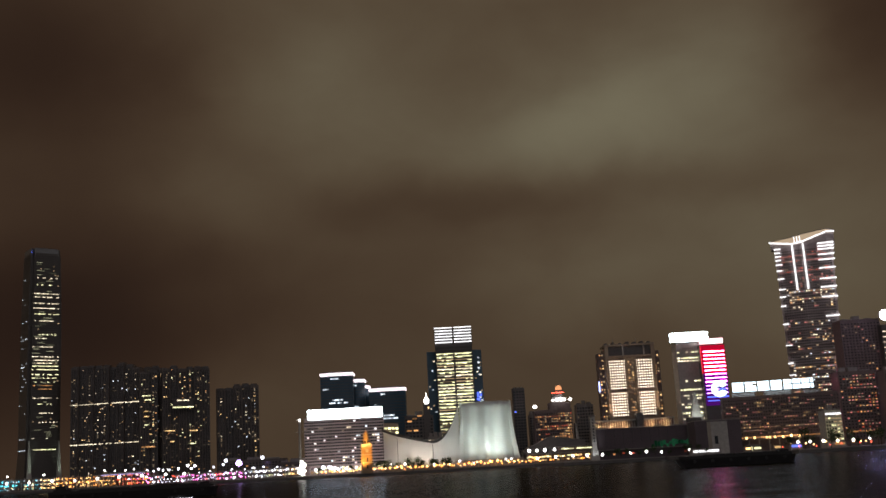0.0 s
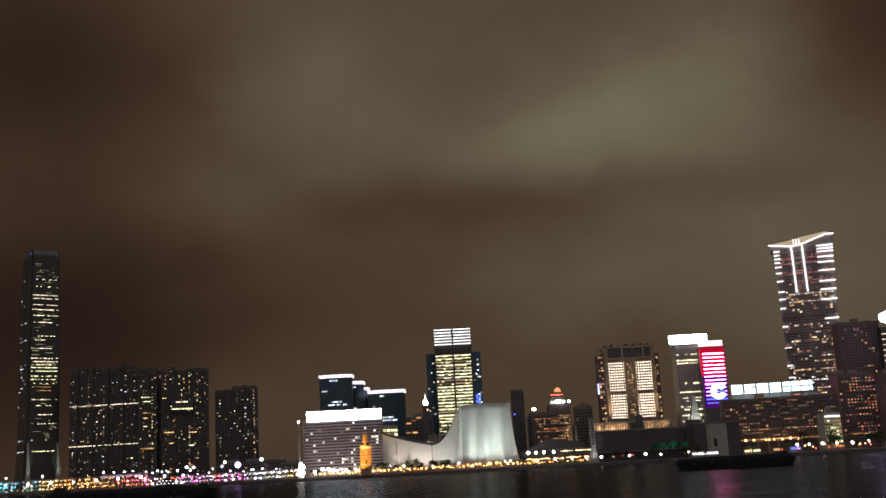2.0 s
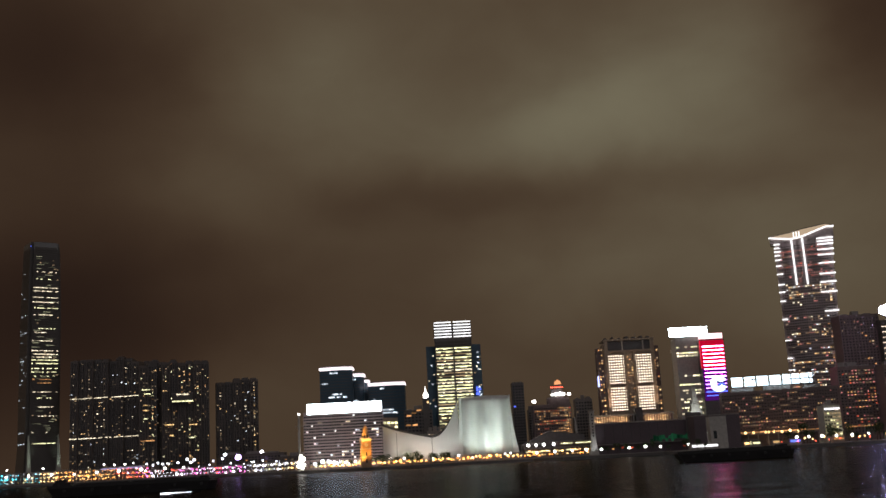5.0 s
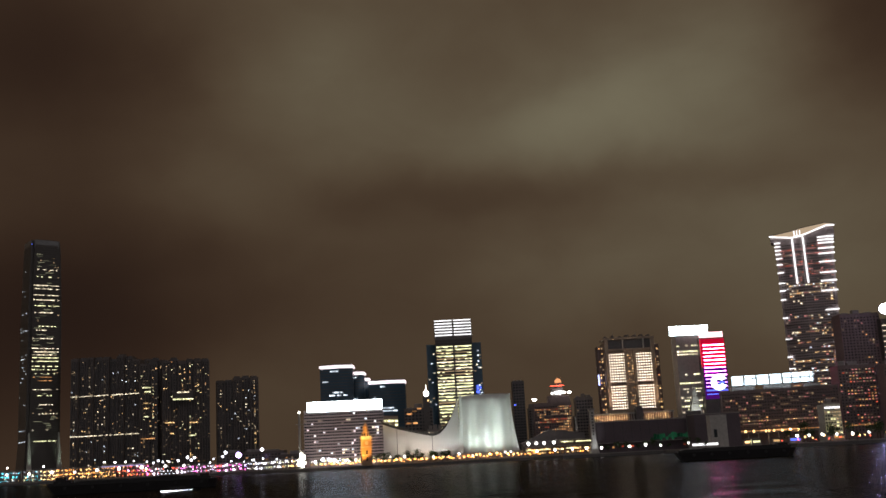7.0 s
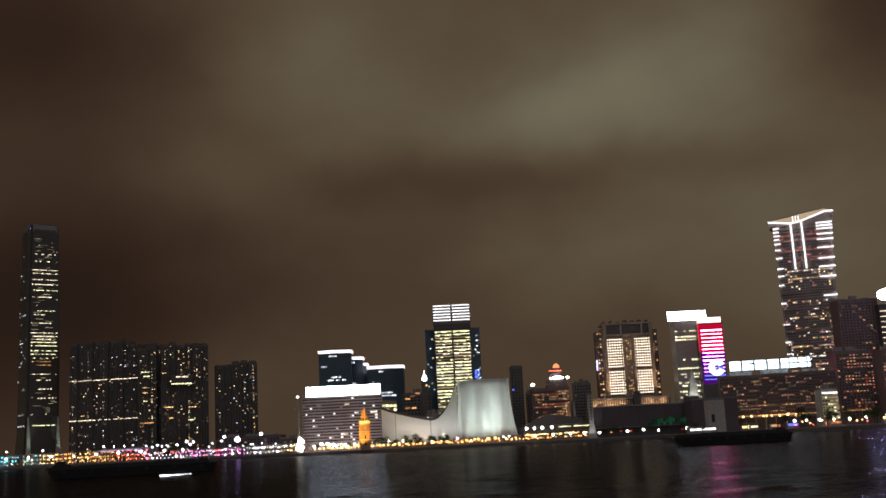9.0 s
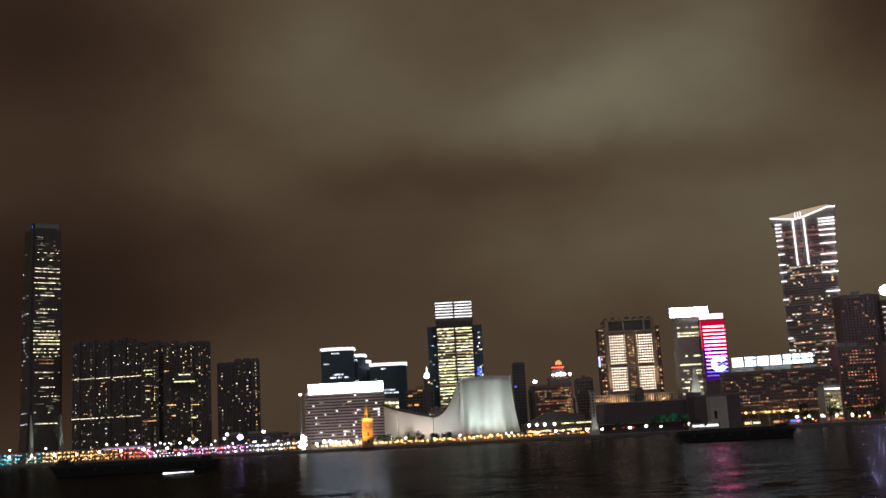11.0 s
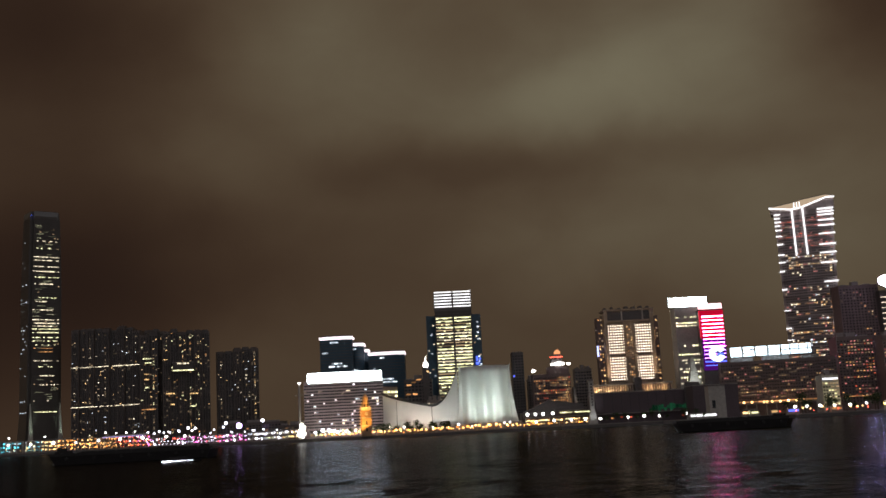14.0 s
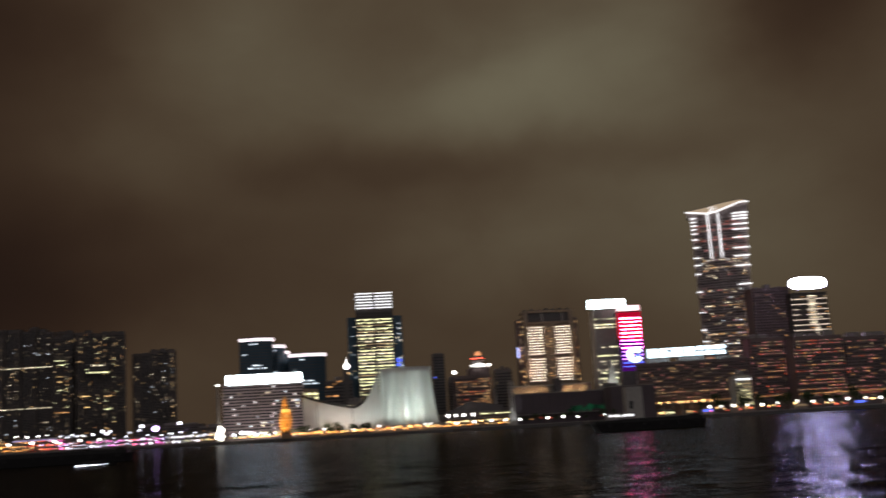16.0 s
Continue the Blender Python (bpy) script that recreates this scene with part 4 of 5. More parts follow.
def twin_bay_hotel():
    root = thing("twin_bay_hotel", "tan hotel tower with two bays of brightly lit windows", "hotel", pose(241, 1350, GROUND))
    W, D, H = 62, 30, 134
    body(root, W, D, 0, H, TILE_TAN, parapet=0)
    # side wings stepping back
    for s in (-1, 1):
        x0, x1 = sorted((s * 31.05, s * 38.5))
        boxes("side_wing", [(x0, x1, -6, 13, 0, H - 4)], BROWN, root)
        r = random.Random(80 + s)
        for f in range(26):
            for c in range(2):
                if r.random() < 0.33:
                    pane(r.choice([AMBER, WARM, DIM]), root, (s * (33 + 3.2 * c), -6.2, 45 + f * 3.3), (1.6, 1.7))
    # tall frame round the bays, open loggia on top
    boxes("frame", [(-31, -26.5, -17.5, -15, 44, H + 3), (26.5, 31, -17.5, -15, 44, H + 3), (-7.5, -4, -17, -15, 44, H - 9), (4, 7.5, -17, -15, 44, H - 9), (-26.5, 26.5, -17.5, -15, H - 11, H - 9), (-31.5, 31.5, -18, 15.5, H + 3, H + 5.2)], TILE_TAN, root)
    for x in (-9, 17):
        boxes("loggia_post", [(x, x + 1.5, -17.3, -15, H - 9, H + 3)], PALE, root)
    boxes("loggia_wall", [(-26.5, 26.5, -15.25, -15.02, H - 8.5, H + 2.5)], DARK, root)
    bright = glow("hotel_window", (1.0, 0.84, 0.66), 3.0, 0.75, 1.25)
    floors = 21
    for bay in (-16.6, 17.0):
        for f in range(floors):
            if f == 9:
                continue
            for c in range(7):
                pane(bright, root, (bay - 9.3 + c * 3.1, -15.3, 52 + f * 3.32), (1.5, 1.35))
        boxes("bay_mullion", [(bay - 10.95 + c * 3.1, bay - 10.55 + c * 3.1, -16.0, -15.02, 50, 120) for c in range(8)], BROWN, root, "slim brown uprights between the hotel windows", "stuff")
        boxes("spandrel", [(bay - 10.5, bay + 10.5, -15.8, -15.02, 50 + f * 3.32, 50.7 + f * 3.32) for f in range(floors + 1)], BROWN, root, kind="stuff")
    r = random.Random(83)
    for f in range(20):
        for c in range(3):
            if r.random() < 0.45:
                pane(r.choice([AMBER, DIM, WARM]), root, (-2.4 + c * 2.4, -15.2, 54 + f * 3.3), (1.3, 1.5))
    boxes("media_sign", [(-40, -38.6, -8, -4, 82, 95)], glow("blue_white_sign", (.45, .5, 1), 2.5), root, "small blue white vertical sign")
    # roof clutter
    r = random.Random(85)
    for k in range(7):
        x, w, h = -27 + k * 9, r.uniform(2, 5), r.uniform(1.2, 4.2)
        boxes("roof_plant", [(x - w / 2, x + w / 2, -6, 6, H + 5.2, H + 5.2 + h)], DARK, root)
    for x in (-17, 12):
        boxes("antenna", [(x - 0.15, x + 0.15, -0.15, 0.15, H + 5.2, H + 14)], STEEL, root)
    # podium with a floodlit colonnade
    pod = thing("hotel_podium", "stone podium with a row of lit columns", "podium", pose(231, 1300, GROUND))
    boxes("base", [(-50, 50, -12, 26, 0, 33)], DARK, pod)
    boxes("back_wall", [(-48, 48, -3, 20, 33, 44)], BROWN, pod)
    boxes("entablature", [(-49, 3, -8, 0, 43.5, 45.4), (12, 49, -8, 0, 43.5, 45.4)], PALE, pod)
    boxes("sill_band", [(-49, 49, -12.5, -3, 33, 34.2)], PALE, pod)
    for k in range(34):
        x = -48 + k * 2.9
        if 2 < x < 13:
            continue
        bm = bmesh.new()
        turned(bm, [(0.75, 34.2), (0.6, 35), (0.55, 43), (0.8, 43.5)], 8, x, -6.5)
        part("column", bm, PALE, pod)
    boxes("centre_block", [(3.5, 12, -11, 0, 34.2, 52)], DARK, pod)


twin_bay_hotel()
for x in (190, 205, 219, 252, 268):
    flood("floodlight", (x, 1289, 37.6), (x, 1300, 43), 7500, (1, .60, .28), 120, 0.4)
for x in (216, 262):
    flood("floodlight", (x, 1322, 48), (x, 1335, 110), 52000, (1, .66, .42), 80)


def slit_museum():
    root = thing("museum", "long dark windowless waterfront museum block", "museum", pose(212, 1120, GROUND))
    boxes("wall", [(-54, 54, -20, 20, 0, 30)], PURPLE_STONE, root)
    boxes("panel_joint", [(-54 + 9 * k - 0.12, -54 + 9 * k + 0.12, -20.12, -20.0, 10, 30) for k in range(1, 12)], ROOFING, root, kind="stuff")
    boxes("coping", [(-54.5, 54.5, -20.6, 20.4, 30, 31.4)], CONCRETE, root)
    boxes("stair_tower", [(38, 53, -23, -20.05, 0, 37)], DARK, root)
    boxes("canopy", [(-54, 54, -25, -20.05, 9, 9.8)], CONCRETE, root)
    r = random.Random(90)
    # green cast on the blind wall, put in as faintly glowing panes; no lamps
    for k in range(16):
        x = 2 + k * 3.0
        pane(GREEN_GLOW, root, (x, -20.3, 12 + r.uniform(-2, 3)), (2.6, r.uniform(3, 8)), 0, "green_panel")
    for k in range(22):
        if r.random() < 0.45:
            pane(r.choice([AMBER, DIM, RED, WARM]), root, (-52 + k * 4.8, -20.3, 5 + r.uniform(-1, 1)), (2.2, 1.4))
    annex = thing("museum_annex", "dark windowless annex beside a pale stair tower", "building", pose(272, 1062, GROUND))
    boxes("wall", [(-26, 18, -14, 14, 0, 31.5)], PURPLE_STONE, annex)
    boxes("coping", [(-26.4, 18.4, -14.4, 14.4, 31.5, 32.3)], CONCRETE, annex)
    pale = thing("pale_tower", "plain pale concrete tower with a narrow slot", "tower", pose(252.5, 990, GROUND))
    boxes("shaft", [(-7.5, 7.5, -7, 7, 0, 28.5)], PALE, pale)
    boxes("slot", [(-5, -2, -7.15, -6.9, 9, 16)], GLASS, pale)
    boxes("cap", [(-7.8, 7.8, -7.3, 7.3, 28.5, 29.2)], CONCRETE, pale)
    k = thing("lit_kiosk", "small kiosk with a bright white strip of light", "kiosk", pose(236, 975, GROUND))
    boxes("wall", [(-13, 13, -3, 3, 0, 5.5)], CONCRETE, k)
    pane(STRIP, k, (0, -3.2, 3.2), (23, 1.9), 0, "light_strip")
    k2 = thing("lit_kiosk", "small kiosk with a warm lit window", "kiosk", pose(275, 960, GROUND))
    boxes("wall", [(-6, 6, -3, 3, 0, 6.5)], CONCRETE, k2)
    pane(LIME, k2, (0, -3.2, 3.4), (7.5, 3.2))


slit_museum()


def sign_tower():
    root = thing("sign_tower", "pale concrete office tower with several brightly lit floors", "office tower", pose(310, 1300, GROUND))
    W, D, H = 42, 26, 131
    body(root, W, D, 0, H, PALE)
    lit = scatter(0.9, [IVORY, LIME, IVORY], 101)
    bands = {17: .5, 25: 1, 27: .9, 30: .8, 33: .3, 14: .9, 12: .6, 11: .6, 9: .8, 8: .7, 6: .8, 5: .5, 4: .6, 24: 1}
    r = random.Random(102)
    facade(root, W, D, 26, H - 2, 12, 30, lambda f, c: lit(f, c) if f in bands and r.random() < bands[f] and c < 10 else None, wh=0.5, ww=0.8, glass=False, grid=PALE)
    s = thing("tower_sign", "blank glowing white box sign on a tower roof", "sign", pose(305, 1286, GROUND + H + 1.6))
    boxes("sign_box", [(-23.5, 23.5, 0, 3, 0, 12)], STEEL, s)
    boxes("sign_face", [(-23, 23, -0.5, -0.05, 0.5, 11.5)], SIGN, s, "glowing white face")


sign_tower()


def led_tower():
    root = thing("led_tower", "tower with a red to violet glowing striped facade", "office tower", pose(329, 1285, GROUND))
    W, D, H = 29, 24, 126
    body(root, W, D, 0, H, DARK)
    boxes("led_wall", [(-14, 14, -12.4, -12.05, 93, H)], LED_DEEP, root, "deep red glowing wall")
    boxes("led_wall", [(-14, 14, -12.4, -12.05, 55, 92.8)], glow("dusky_violet_led", (0.14, 0.012, 0.30), 0.45), root, "dusky violet glowing lower wall")
    for k in range(14):
        z = H - 7.5 - k * 4.45
        m = LED_PINK if k < 6 else (LED_MAGENTA if k < 9 else (LED_VIOLET if k < 12 else LED_BLUE))
        pane(m, root, (0.5, -12.7, z), (25, 1.0 if k % 4 else 1.6), 0, "light_bar")
    boxes("roof_sign", [(-15, 13, -12.6, -11, H + 1.8, H + 8)], glow("rose_white_sign", (1, .62, .66), 2.5), root, "rose white roof sign")
    boxes("corner_fin", [(-14.9, -14.4, -12.6, -11, 93, H)], LED_RED, root, "red glowing corner edge")
    # floodlit pale spire building in front
    sp = thing("pale_spire", "pale floodlit pointed building", "building", pose(293, 1240, GROUND))
    bm = bmesh.new()
    prism(bm, [(-7, -6), (7, -6), (7, 6), (-7, 6)], 0, 36)
    prism(bm, [(-7, -6), (7, -6), (7, 6), (-7, 6)], 36.05, 70, [(0.5, -1), (2.5, -1), (2.5, 1), (0.5, 1)])
    part("wall", bm, PALE, sp)


led_tower()
flood("floodlight", (293, 1220, 34), (294, 1236, 58), 26000, (.9, 1, .95), 70)


def long_sign_block():
    root = thing("waterfront_hotel", "broad reddish brown hotel block full of small lit windows", "hotel", pose(343, 1092, GROUND, 0, 0, -11))
    W, D, H = 112, 30, 53
    body(root, W, D, 0, H, BROWN)
    facade(root, W, D, 16, H - 1, 44, 12, scatter(0.27, [AMBER, DIM, ROSE, ROSE, WARM, ROSE, SHADED, SHADED], 111, 0.3), ww=0.4, wh=0.36, grid=BROWN)
    roof_plant(root, W, D, H, 112)
    boxes("terrace_slab", [(-56, 56, -22, -15.05, 11, 12.4)], CONCRETE, root)
    for k in range(12):
        boxes("terrace_post", [(-54 + k * 9.6, -53 + k * 9.6, -21.5, -20.5, 0, 11)], PALE, root)
    for k in range(14):
        pane(AMBER, root, (-50 + k * 7.6, -22.2, 13.6), (6.6, 1.1), 0, "canopy_light")
    s = thing("rooftop_sign", "long ice-blue glowing rooftop sign with a ring emblem", "sign", pose(323.3, 1079.5, GROUND + H + 5.2, 0, 0, -11))
    s.scale = (0.935, 1, 0.95)
    boxes("rail", [(-44, 50, 0.6, 1.2, 0.6, 1.2), (-44, 50, 0.6, 1.2, 10.0, 10.5)], STEEL, s)
    for k in range(11):
        boxes("post", [(-43 + k * 9.2, -42.6 + k * 9.2, 0.6, 1.2, -4.8, 10.5)], STEEL, s)
    # emblem: a thick ring with a gap
    bm = bmesh.new()
    n = 32
    ring = []
    for k in range(n + 1):
        a = radians(25 + 310 * k / n)
        ring.append([bm.verts.new((-43 + r_ * math.cos(a), y, 6 + r_ * math.sin(a))) for r_, y in ((8.5, -0.5), (8.5, 0.4), (2.9, 0.4), (2.9, -0.5))])
    for p, q in zip(ring, ring[1:]):
        for i in range(4):
            bm.faces.new((p[i], p[(i + 1) % 4], q[(i + 1) % 4], q[i]))
    bmesh.ops.recalc_face_normals(bm, faces=bm.faces)
    part("ring_emblem", bm, SIGN_BLUE, s, "glowing ring emblem")
    boxes("emblem_bar", [(-43.5, -36.5, -0.7, -0.52, 4.6, 6.4)], LED_BLUE, s)
    # four dense block marks, then four simpler ones
    for k in range(4):
        x = -29.5 + k * 13.2
        rows = [(x, x + 11.4, -0.5, 0.3, 8.7, 10.8), (x, x + 11.4, -0.5, 0.3, 5.0, 7.0), (x, x + 11.4, -0.5, 0.3, 1.2, 3.3), (x + (k % 2), x + 2.9 + (k % 2), -0.45, 0.3, 3.3, 8.7), (x + 4.2, x + 7.0, -0.45, 0.3, 3.3, 8.7), (x + 8.6, x + 11.4, -0.45, 0.3, 3.3, 5.0 + 3.7 * (k != 1))]
        for bar in rows:
            boxes("mark_bar", [bar], SIGN_BLUE, s)
    for k, w in enumerate((8, 8, 8, 2.6)):
        x = 23.6 + k * 9.2
        boxes("bar_mark", [(x, x + w, -0.5, 0.3, 6.7, 11.0)], SIGN_BLUE, s, "plain glowing bar")
        boxes("bar_mark", [(x, x + w, -0.5, 0.3, 1.2, 5.5)], SIGN_BLUE, s, "plain glowing bar")


long_sign_block()


def striped_tower():
    root = thing("residential_tower", "very tall slab tower with white edge strips and glowing crown", "skyscraper", pose(495, 1400, GROUND, 0, 0, -19.5))
    bm = bmesh.new()
    lo = [(-33, -14), (-3, -19), (29, -13), (29, 16), (-33, 16)]
    hi = [(-35, -14), (-4, -19), (38, -13), (38, 16), (-35, 16)]
    prism(bm, lo, 0, 262, hi)
    part("wall", bm, MAUVE, root)
    # winged crown: a raised rim that climbs to one side
    rim = [(-41, -15, 269.5), (-13, -20.5, 264.2), (0, -20.5, 265.8), (32, -17, 276.5), (42, -14, 276.5)]
    rise = [0.8, 8.4, 9.6, 3.4, 1.4]

    def band(low, high, inset, deep):
        """A body that runs along the crown between two heights, set back from its front."""
        b_ = bmesh.new()
        rows = [[b_.verts.new(p) for p in ((x * 0.97, y + inset, lo_), (x * 0.97, y + inset, hi_), (x * 0.97, y + deep, hi_), (x * 0.97, y + deep, lo_))] for (x, y, z), lo_, hi_ in zip(rim, low, high)]
        for p, q in zip(rows, rows[1:]):
            for i in range(4):
                b_.faces.new((p[i], p[(i + 1) % 4], q[(i + 1) % 4], q[i]))
        b_.faces.new(rows[0])
        b_.faces.new(rows[-1])
        bmesh.ops.recalc_face_normals(b_, faces=b_.faces)
        return b_
    line = [z for _, _, z in rim]
    part("crown_wall", band([261.5] * 5, [z - 1.2 for z in line], 1.6, 26), MAUVE, root, "mauve wall climbing under the crown line")
    part("crown", band([z - 1.1 for z in line], [z + u for z, u in zip(line, rise)], 0.9, 25), glow("crown_wash", (1.0, 0.74, 0.50), 0.5), root, "softly glowing tan crown soffit")
    part("crown_coping", band([z + u + 0.05 for z, u in zip(line, rise)], [z + u + 0.8 for z, u in zip(line, rise)], 0.2, 26), DARK, root)
    for (xa, ya, za), (xb, yb, zb) in zip(rim, rim[1:]):
        bm = bmesh.new()
        q = []
        for x, y, z in ((xa, ya, za), (xb, yb, zb)):
            q.append([bm.verts.new(p) for p in ((x, y - 0.6, z - 1.0), (x, y - 0.6, z + 0.9), (x, y + 0.6, z + 0.9), (x, y + 0.6, z - 1.0))])
        for i in range(4):
            bm.faces.new((q[0][i], q[0][(i + 1) % 4], q[1][(i + 1) % 4], q[1][i]))
        bm.faces.new(q[0])
        bm.faces.new(q[1][::-1])
        bmesh.ops.recalc_face_normals(bm, faces=bm.faces)
        part("rim_light", bm, STRIP, root, "white light line along the crown")
    boxes("crown_mark", [(-9.5, -8.3, -21.6, -20.8, 266, 273), (-6, -4.8, -21.6, -20.8, 266, 273), (-2.5, -1.3, -21.6, -20.8, 266, 273)], STRIP, root, "plain upright marks on the crown")

    def edges(z):
        t = z / 262
        return -33 - 2 * t, 29 + 9 * t
    # two upright light lines, hung from the crown
    for xt, xb in ((-12.5, -11.9), (1.2, 1.8)):
        bm = bmesh.new()
        prism(bm, [(xb - 1.0, -19.8), (xb + 1.0, -19.8), (xb + 1.0, -18.0), (xb - 1.0, -18.0)], 203, 264, [(xt - 1.0, -20.8), (xt + 1.0, -20.8), (xt + 1.0, -19.0), (xt - 1.0, -19.0)])
        part("light_line", bm, STRIP, root, "upright white light line")
    for z in (263, 258, 253, 248, 242, 234, 223, 209, 199, 187, 163, 135, 112, 97):
        a, _ = edges(z)
        boxes("edge_strip", [(a - 0.6, a + 7.5, -16.2, -13, z - 3.9, z - 2.6)], STRIP, root, "short white balcony light")
    for z in (273, 269, 265, 261, 257, 250, 243, 232, 218, 207, 194, 169, 138, 128, 114, 100, 89):
        _, b = edges(min(z, 262))
        w = 19 if z > 180 else (16 if z == 169 else 8)
        if z > 266:
            continue
        boxes("edge_strip", [(b - w, b + 1.2, -17.2, -12.5, z - 3.7, z - 2.4)], STRIP, root, "long white balcony light")
    # floors and flats
    r = random.Random(121)
    dark = []
    for f in range(8, 76):
        z = f * 3.4
        a, b = edges(z)
        busy, beside = r.choice([0.3, 0.6, 0.9, 1.1, 1.8]), False
        for c in range(22):
            x = a + 4 + (b - a - 8) * c / 21
            y = -14 - 5 * (1 - abs(x + 5) / 40) - 0.25
            u = r.random()
            p = 0.20 if z < 205 else 0.27
            if 172 < z < 205:
                p = 0.26
            beside = u < p * busy * (2.4 if beside else 0.75)
            if beside:
                pane(r.choice([AMBER, IVORY, DIM, WARM, IVORY, ROSE, COOL] if z < 205 else [RED, ROSE, ROSE, SHADED]), root, (x, y, z), (r.uniform(1.2, 2.6), r.uniform(0.9, 1.3)))
            else:
                dark.append((x - 0.8, x + 0.8, y, y + 0.5, z - 0.7, z + 0.7))
    boxes("dark_glazing", dark, GLASS, root, kind="stuff")
    for z in (94, 103, 122, 130, 150, 171):
        a, b = edges(z)
        boxes("floor_band", [(a, b, -19.6, -12.5, z, z + 1.1)], MAUVE, root)


striped_tower()


def red_tower(x, y, w, d, h, seed, label, share=0.30):
    root = thing("apartment_slab", label, "apartment block", pose(x, y, GROUND), group="reddish apartment slabs")
    body(root, w, d, 0, h, BROWN)
    cols, floors = max(5, int(w / 3.6)), int((h - 8) / 3.3)
    facade(root, w, d, 8, h - 2, cols, floors, scatter(share, [AMBER, DIM, RED, ROSE, ROSE, AMBER, ROSE, SHADED], seed, 0.5), ww=0.42, wh=0.42, grid=BROWN)
    roof_plant(root, w, d, h, seed)
    if h < 100:
        for k in range(int(w / 7)):
            pane(AMBER, root, (-w / 2 + 4 + k * 7, -d / 2 - 0.6, 15), (6, 1.0), 0, "canopy_light")
    return root


red_tower(498, 1262, 46, 26, 143, 131, "tall dark reddish apartment slab with scattered lit windows", 0.13)
red_tower(455, 1180, 40, 24, 78, 132, "mid-height reddish apartment slab with many small lit windows")
red_tower(505, 1160, 56, 24, 76, 133, "broad reddish apartment slab with many small lit windows")
red_tower(575, 1160, 80, 24, 73, 134, "long reddish apartment slab with many small lit windows")
red_tower(660, 1170, 84, 24, 77, 135, "long dark apartment slab at the edge of the district")


def beacon_tower():
    root = thing("beacon_tower", "office tower with lit floors under a large oval violet-white sign", "office tower", pose(540, 1250, GROUND))
    body(root, 44, 24, 0, 134, GREYGLASS)
    r = random.Random(141)
    LINE = glow("peach_floor_light", (1.0, 0.80, 0.62), 1.3, 0.7, 1.3)
    # thin lights along every floor edge, and a lit stair behind glass
    for f in range(9):
        z = 78 + f * 6.2
        for c in range(5):
            if r.random() < 0.94:
                pane(LINE, root, (-17.6 + c * 8.8, -12.9, z), (8.5, 0.75), 0, "floor_light")
        for c in range(11):
            if r.random() < 0.16:
                pane(r.choice([DIM, AMBER, IVORY]), root, (-20 + c * 4, -12.3, z + 2.6), (2.6, 1.4))
    for k in range(20):
        pane(IVORY if k % 3 else LINE, root, (3.0, -13.1, 98 + k * 1.75), (9.0, 0.7), 0, "stair_light")
    boxes("stair_panel", [(4, 10, -12.6, -12.05, 76, 96)], glow("lit_stair", (1, .85, .65), 0.8), root)
    boxes("floor_band", [(-22, 22, -12.7, -11.9, 75.2 + f * 6.2, 76.6 + f * 6.2) for f in range(10)], DARK, root, kind="stuff")
    s = thing("oval_sign", "large glowing oval sign on a tower roof", "sign", pose(541, 1240, GROUND + 147))
    for nm, m, g, y0, y1 in (("sign_face", SIGN_VIOLET, 0.0, -0.6, 0.0), ("sign_case", STEEL, 0.5, 0.05, 3.0)):
        bm = bmesh.new()
        a, b = 22 + g, 7.2 + g
        pts = [(a * math.copysign(abs(math.cos(t)) ** 0.7, math.cos(t)), b * math.copysign(abs(math.sin(t)) ** 0.7, math.sin(t))) for t in [2 * math.pi * k / 40 for k in range(40)]]
        front, rear = [bm.verts.new((x, y0, z)) for x, z in pts], [bm.verts.new((x, y1, z)) for x, z in pts]
        bm.faces.new(front)
        bm.faces.new(rear[::-1])
        for k in range(40):
            bm.faces.new((front[k], front[(k + 1) % 40], rear[(k + 1) % 40], rear[k]))
        bmesh.ops.recalc_face_normals(bm, faces=bm.faces)
        part(nm, bm, m, s)
    for x in (-14, 0, 14):
        boxes("post", [(x - 0.5, x + 0.5, 0.6, 1.6, -13, -6)], STEEL, s)


beacon_tower()
y = small_block("lit_pavilion", "small yellow-green lit pavilion building", 370.5, 1030, 15.5, 18, 33, PALE, scatter(0.45, [DIM, LIME, DIM], 151, 0.5), 6, 8, grid=PALE)
pane(STRIP, y, (0, -9.4, 31), (14.5, 1.7), 0, "light_strip")
flood("floodlight", (368, 1006, 8), (370.5, 1021, 20), 8000, (1, .9, .45), 90)

# ---- the waterfront: pier, lamps, trees ----


def quay_point(x, back=0.0):
    """The quay edge's y at x, and so far behind it."""
    pts = shore_line()
    for (xa, ya), (xb, yb) in zip(pts, pts[1:]):
        if xa <= x <= xb:
            return ya + (yb - ya) * (x - xa) / (xb - xa) + back
    return 1000 + back


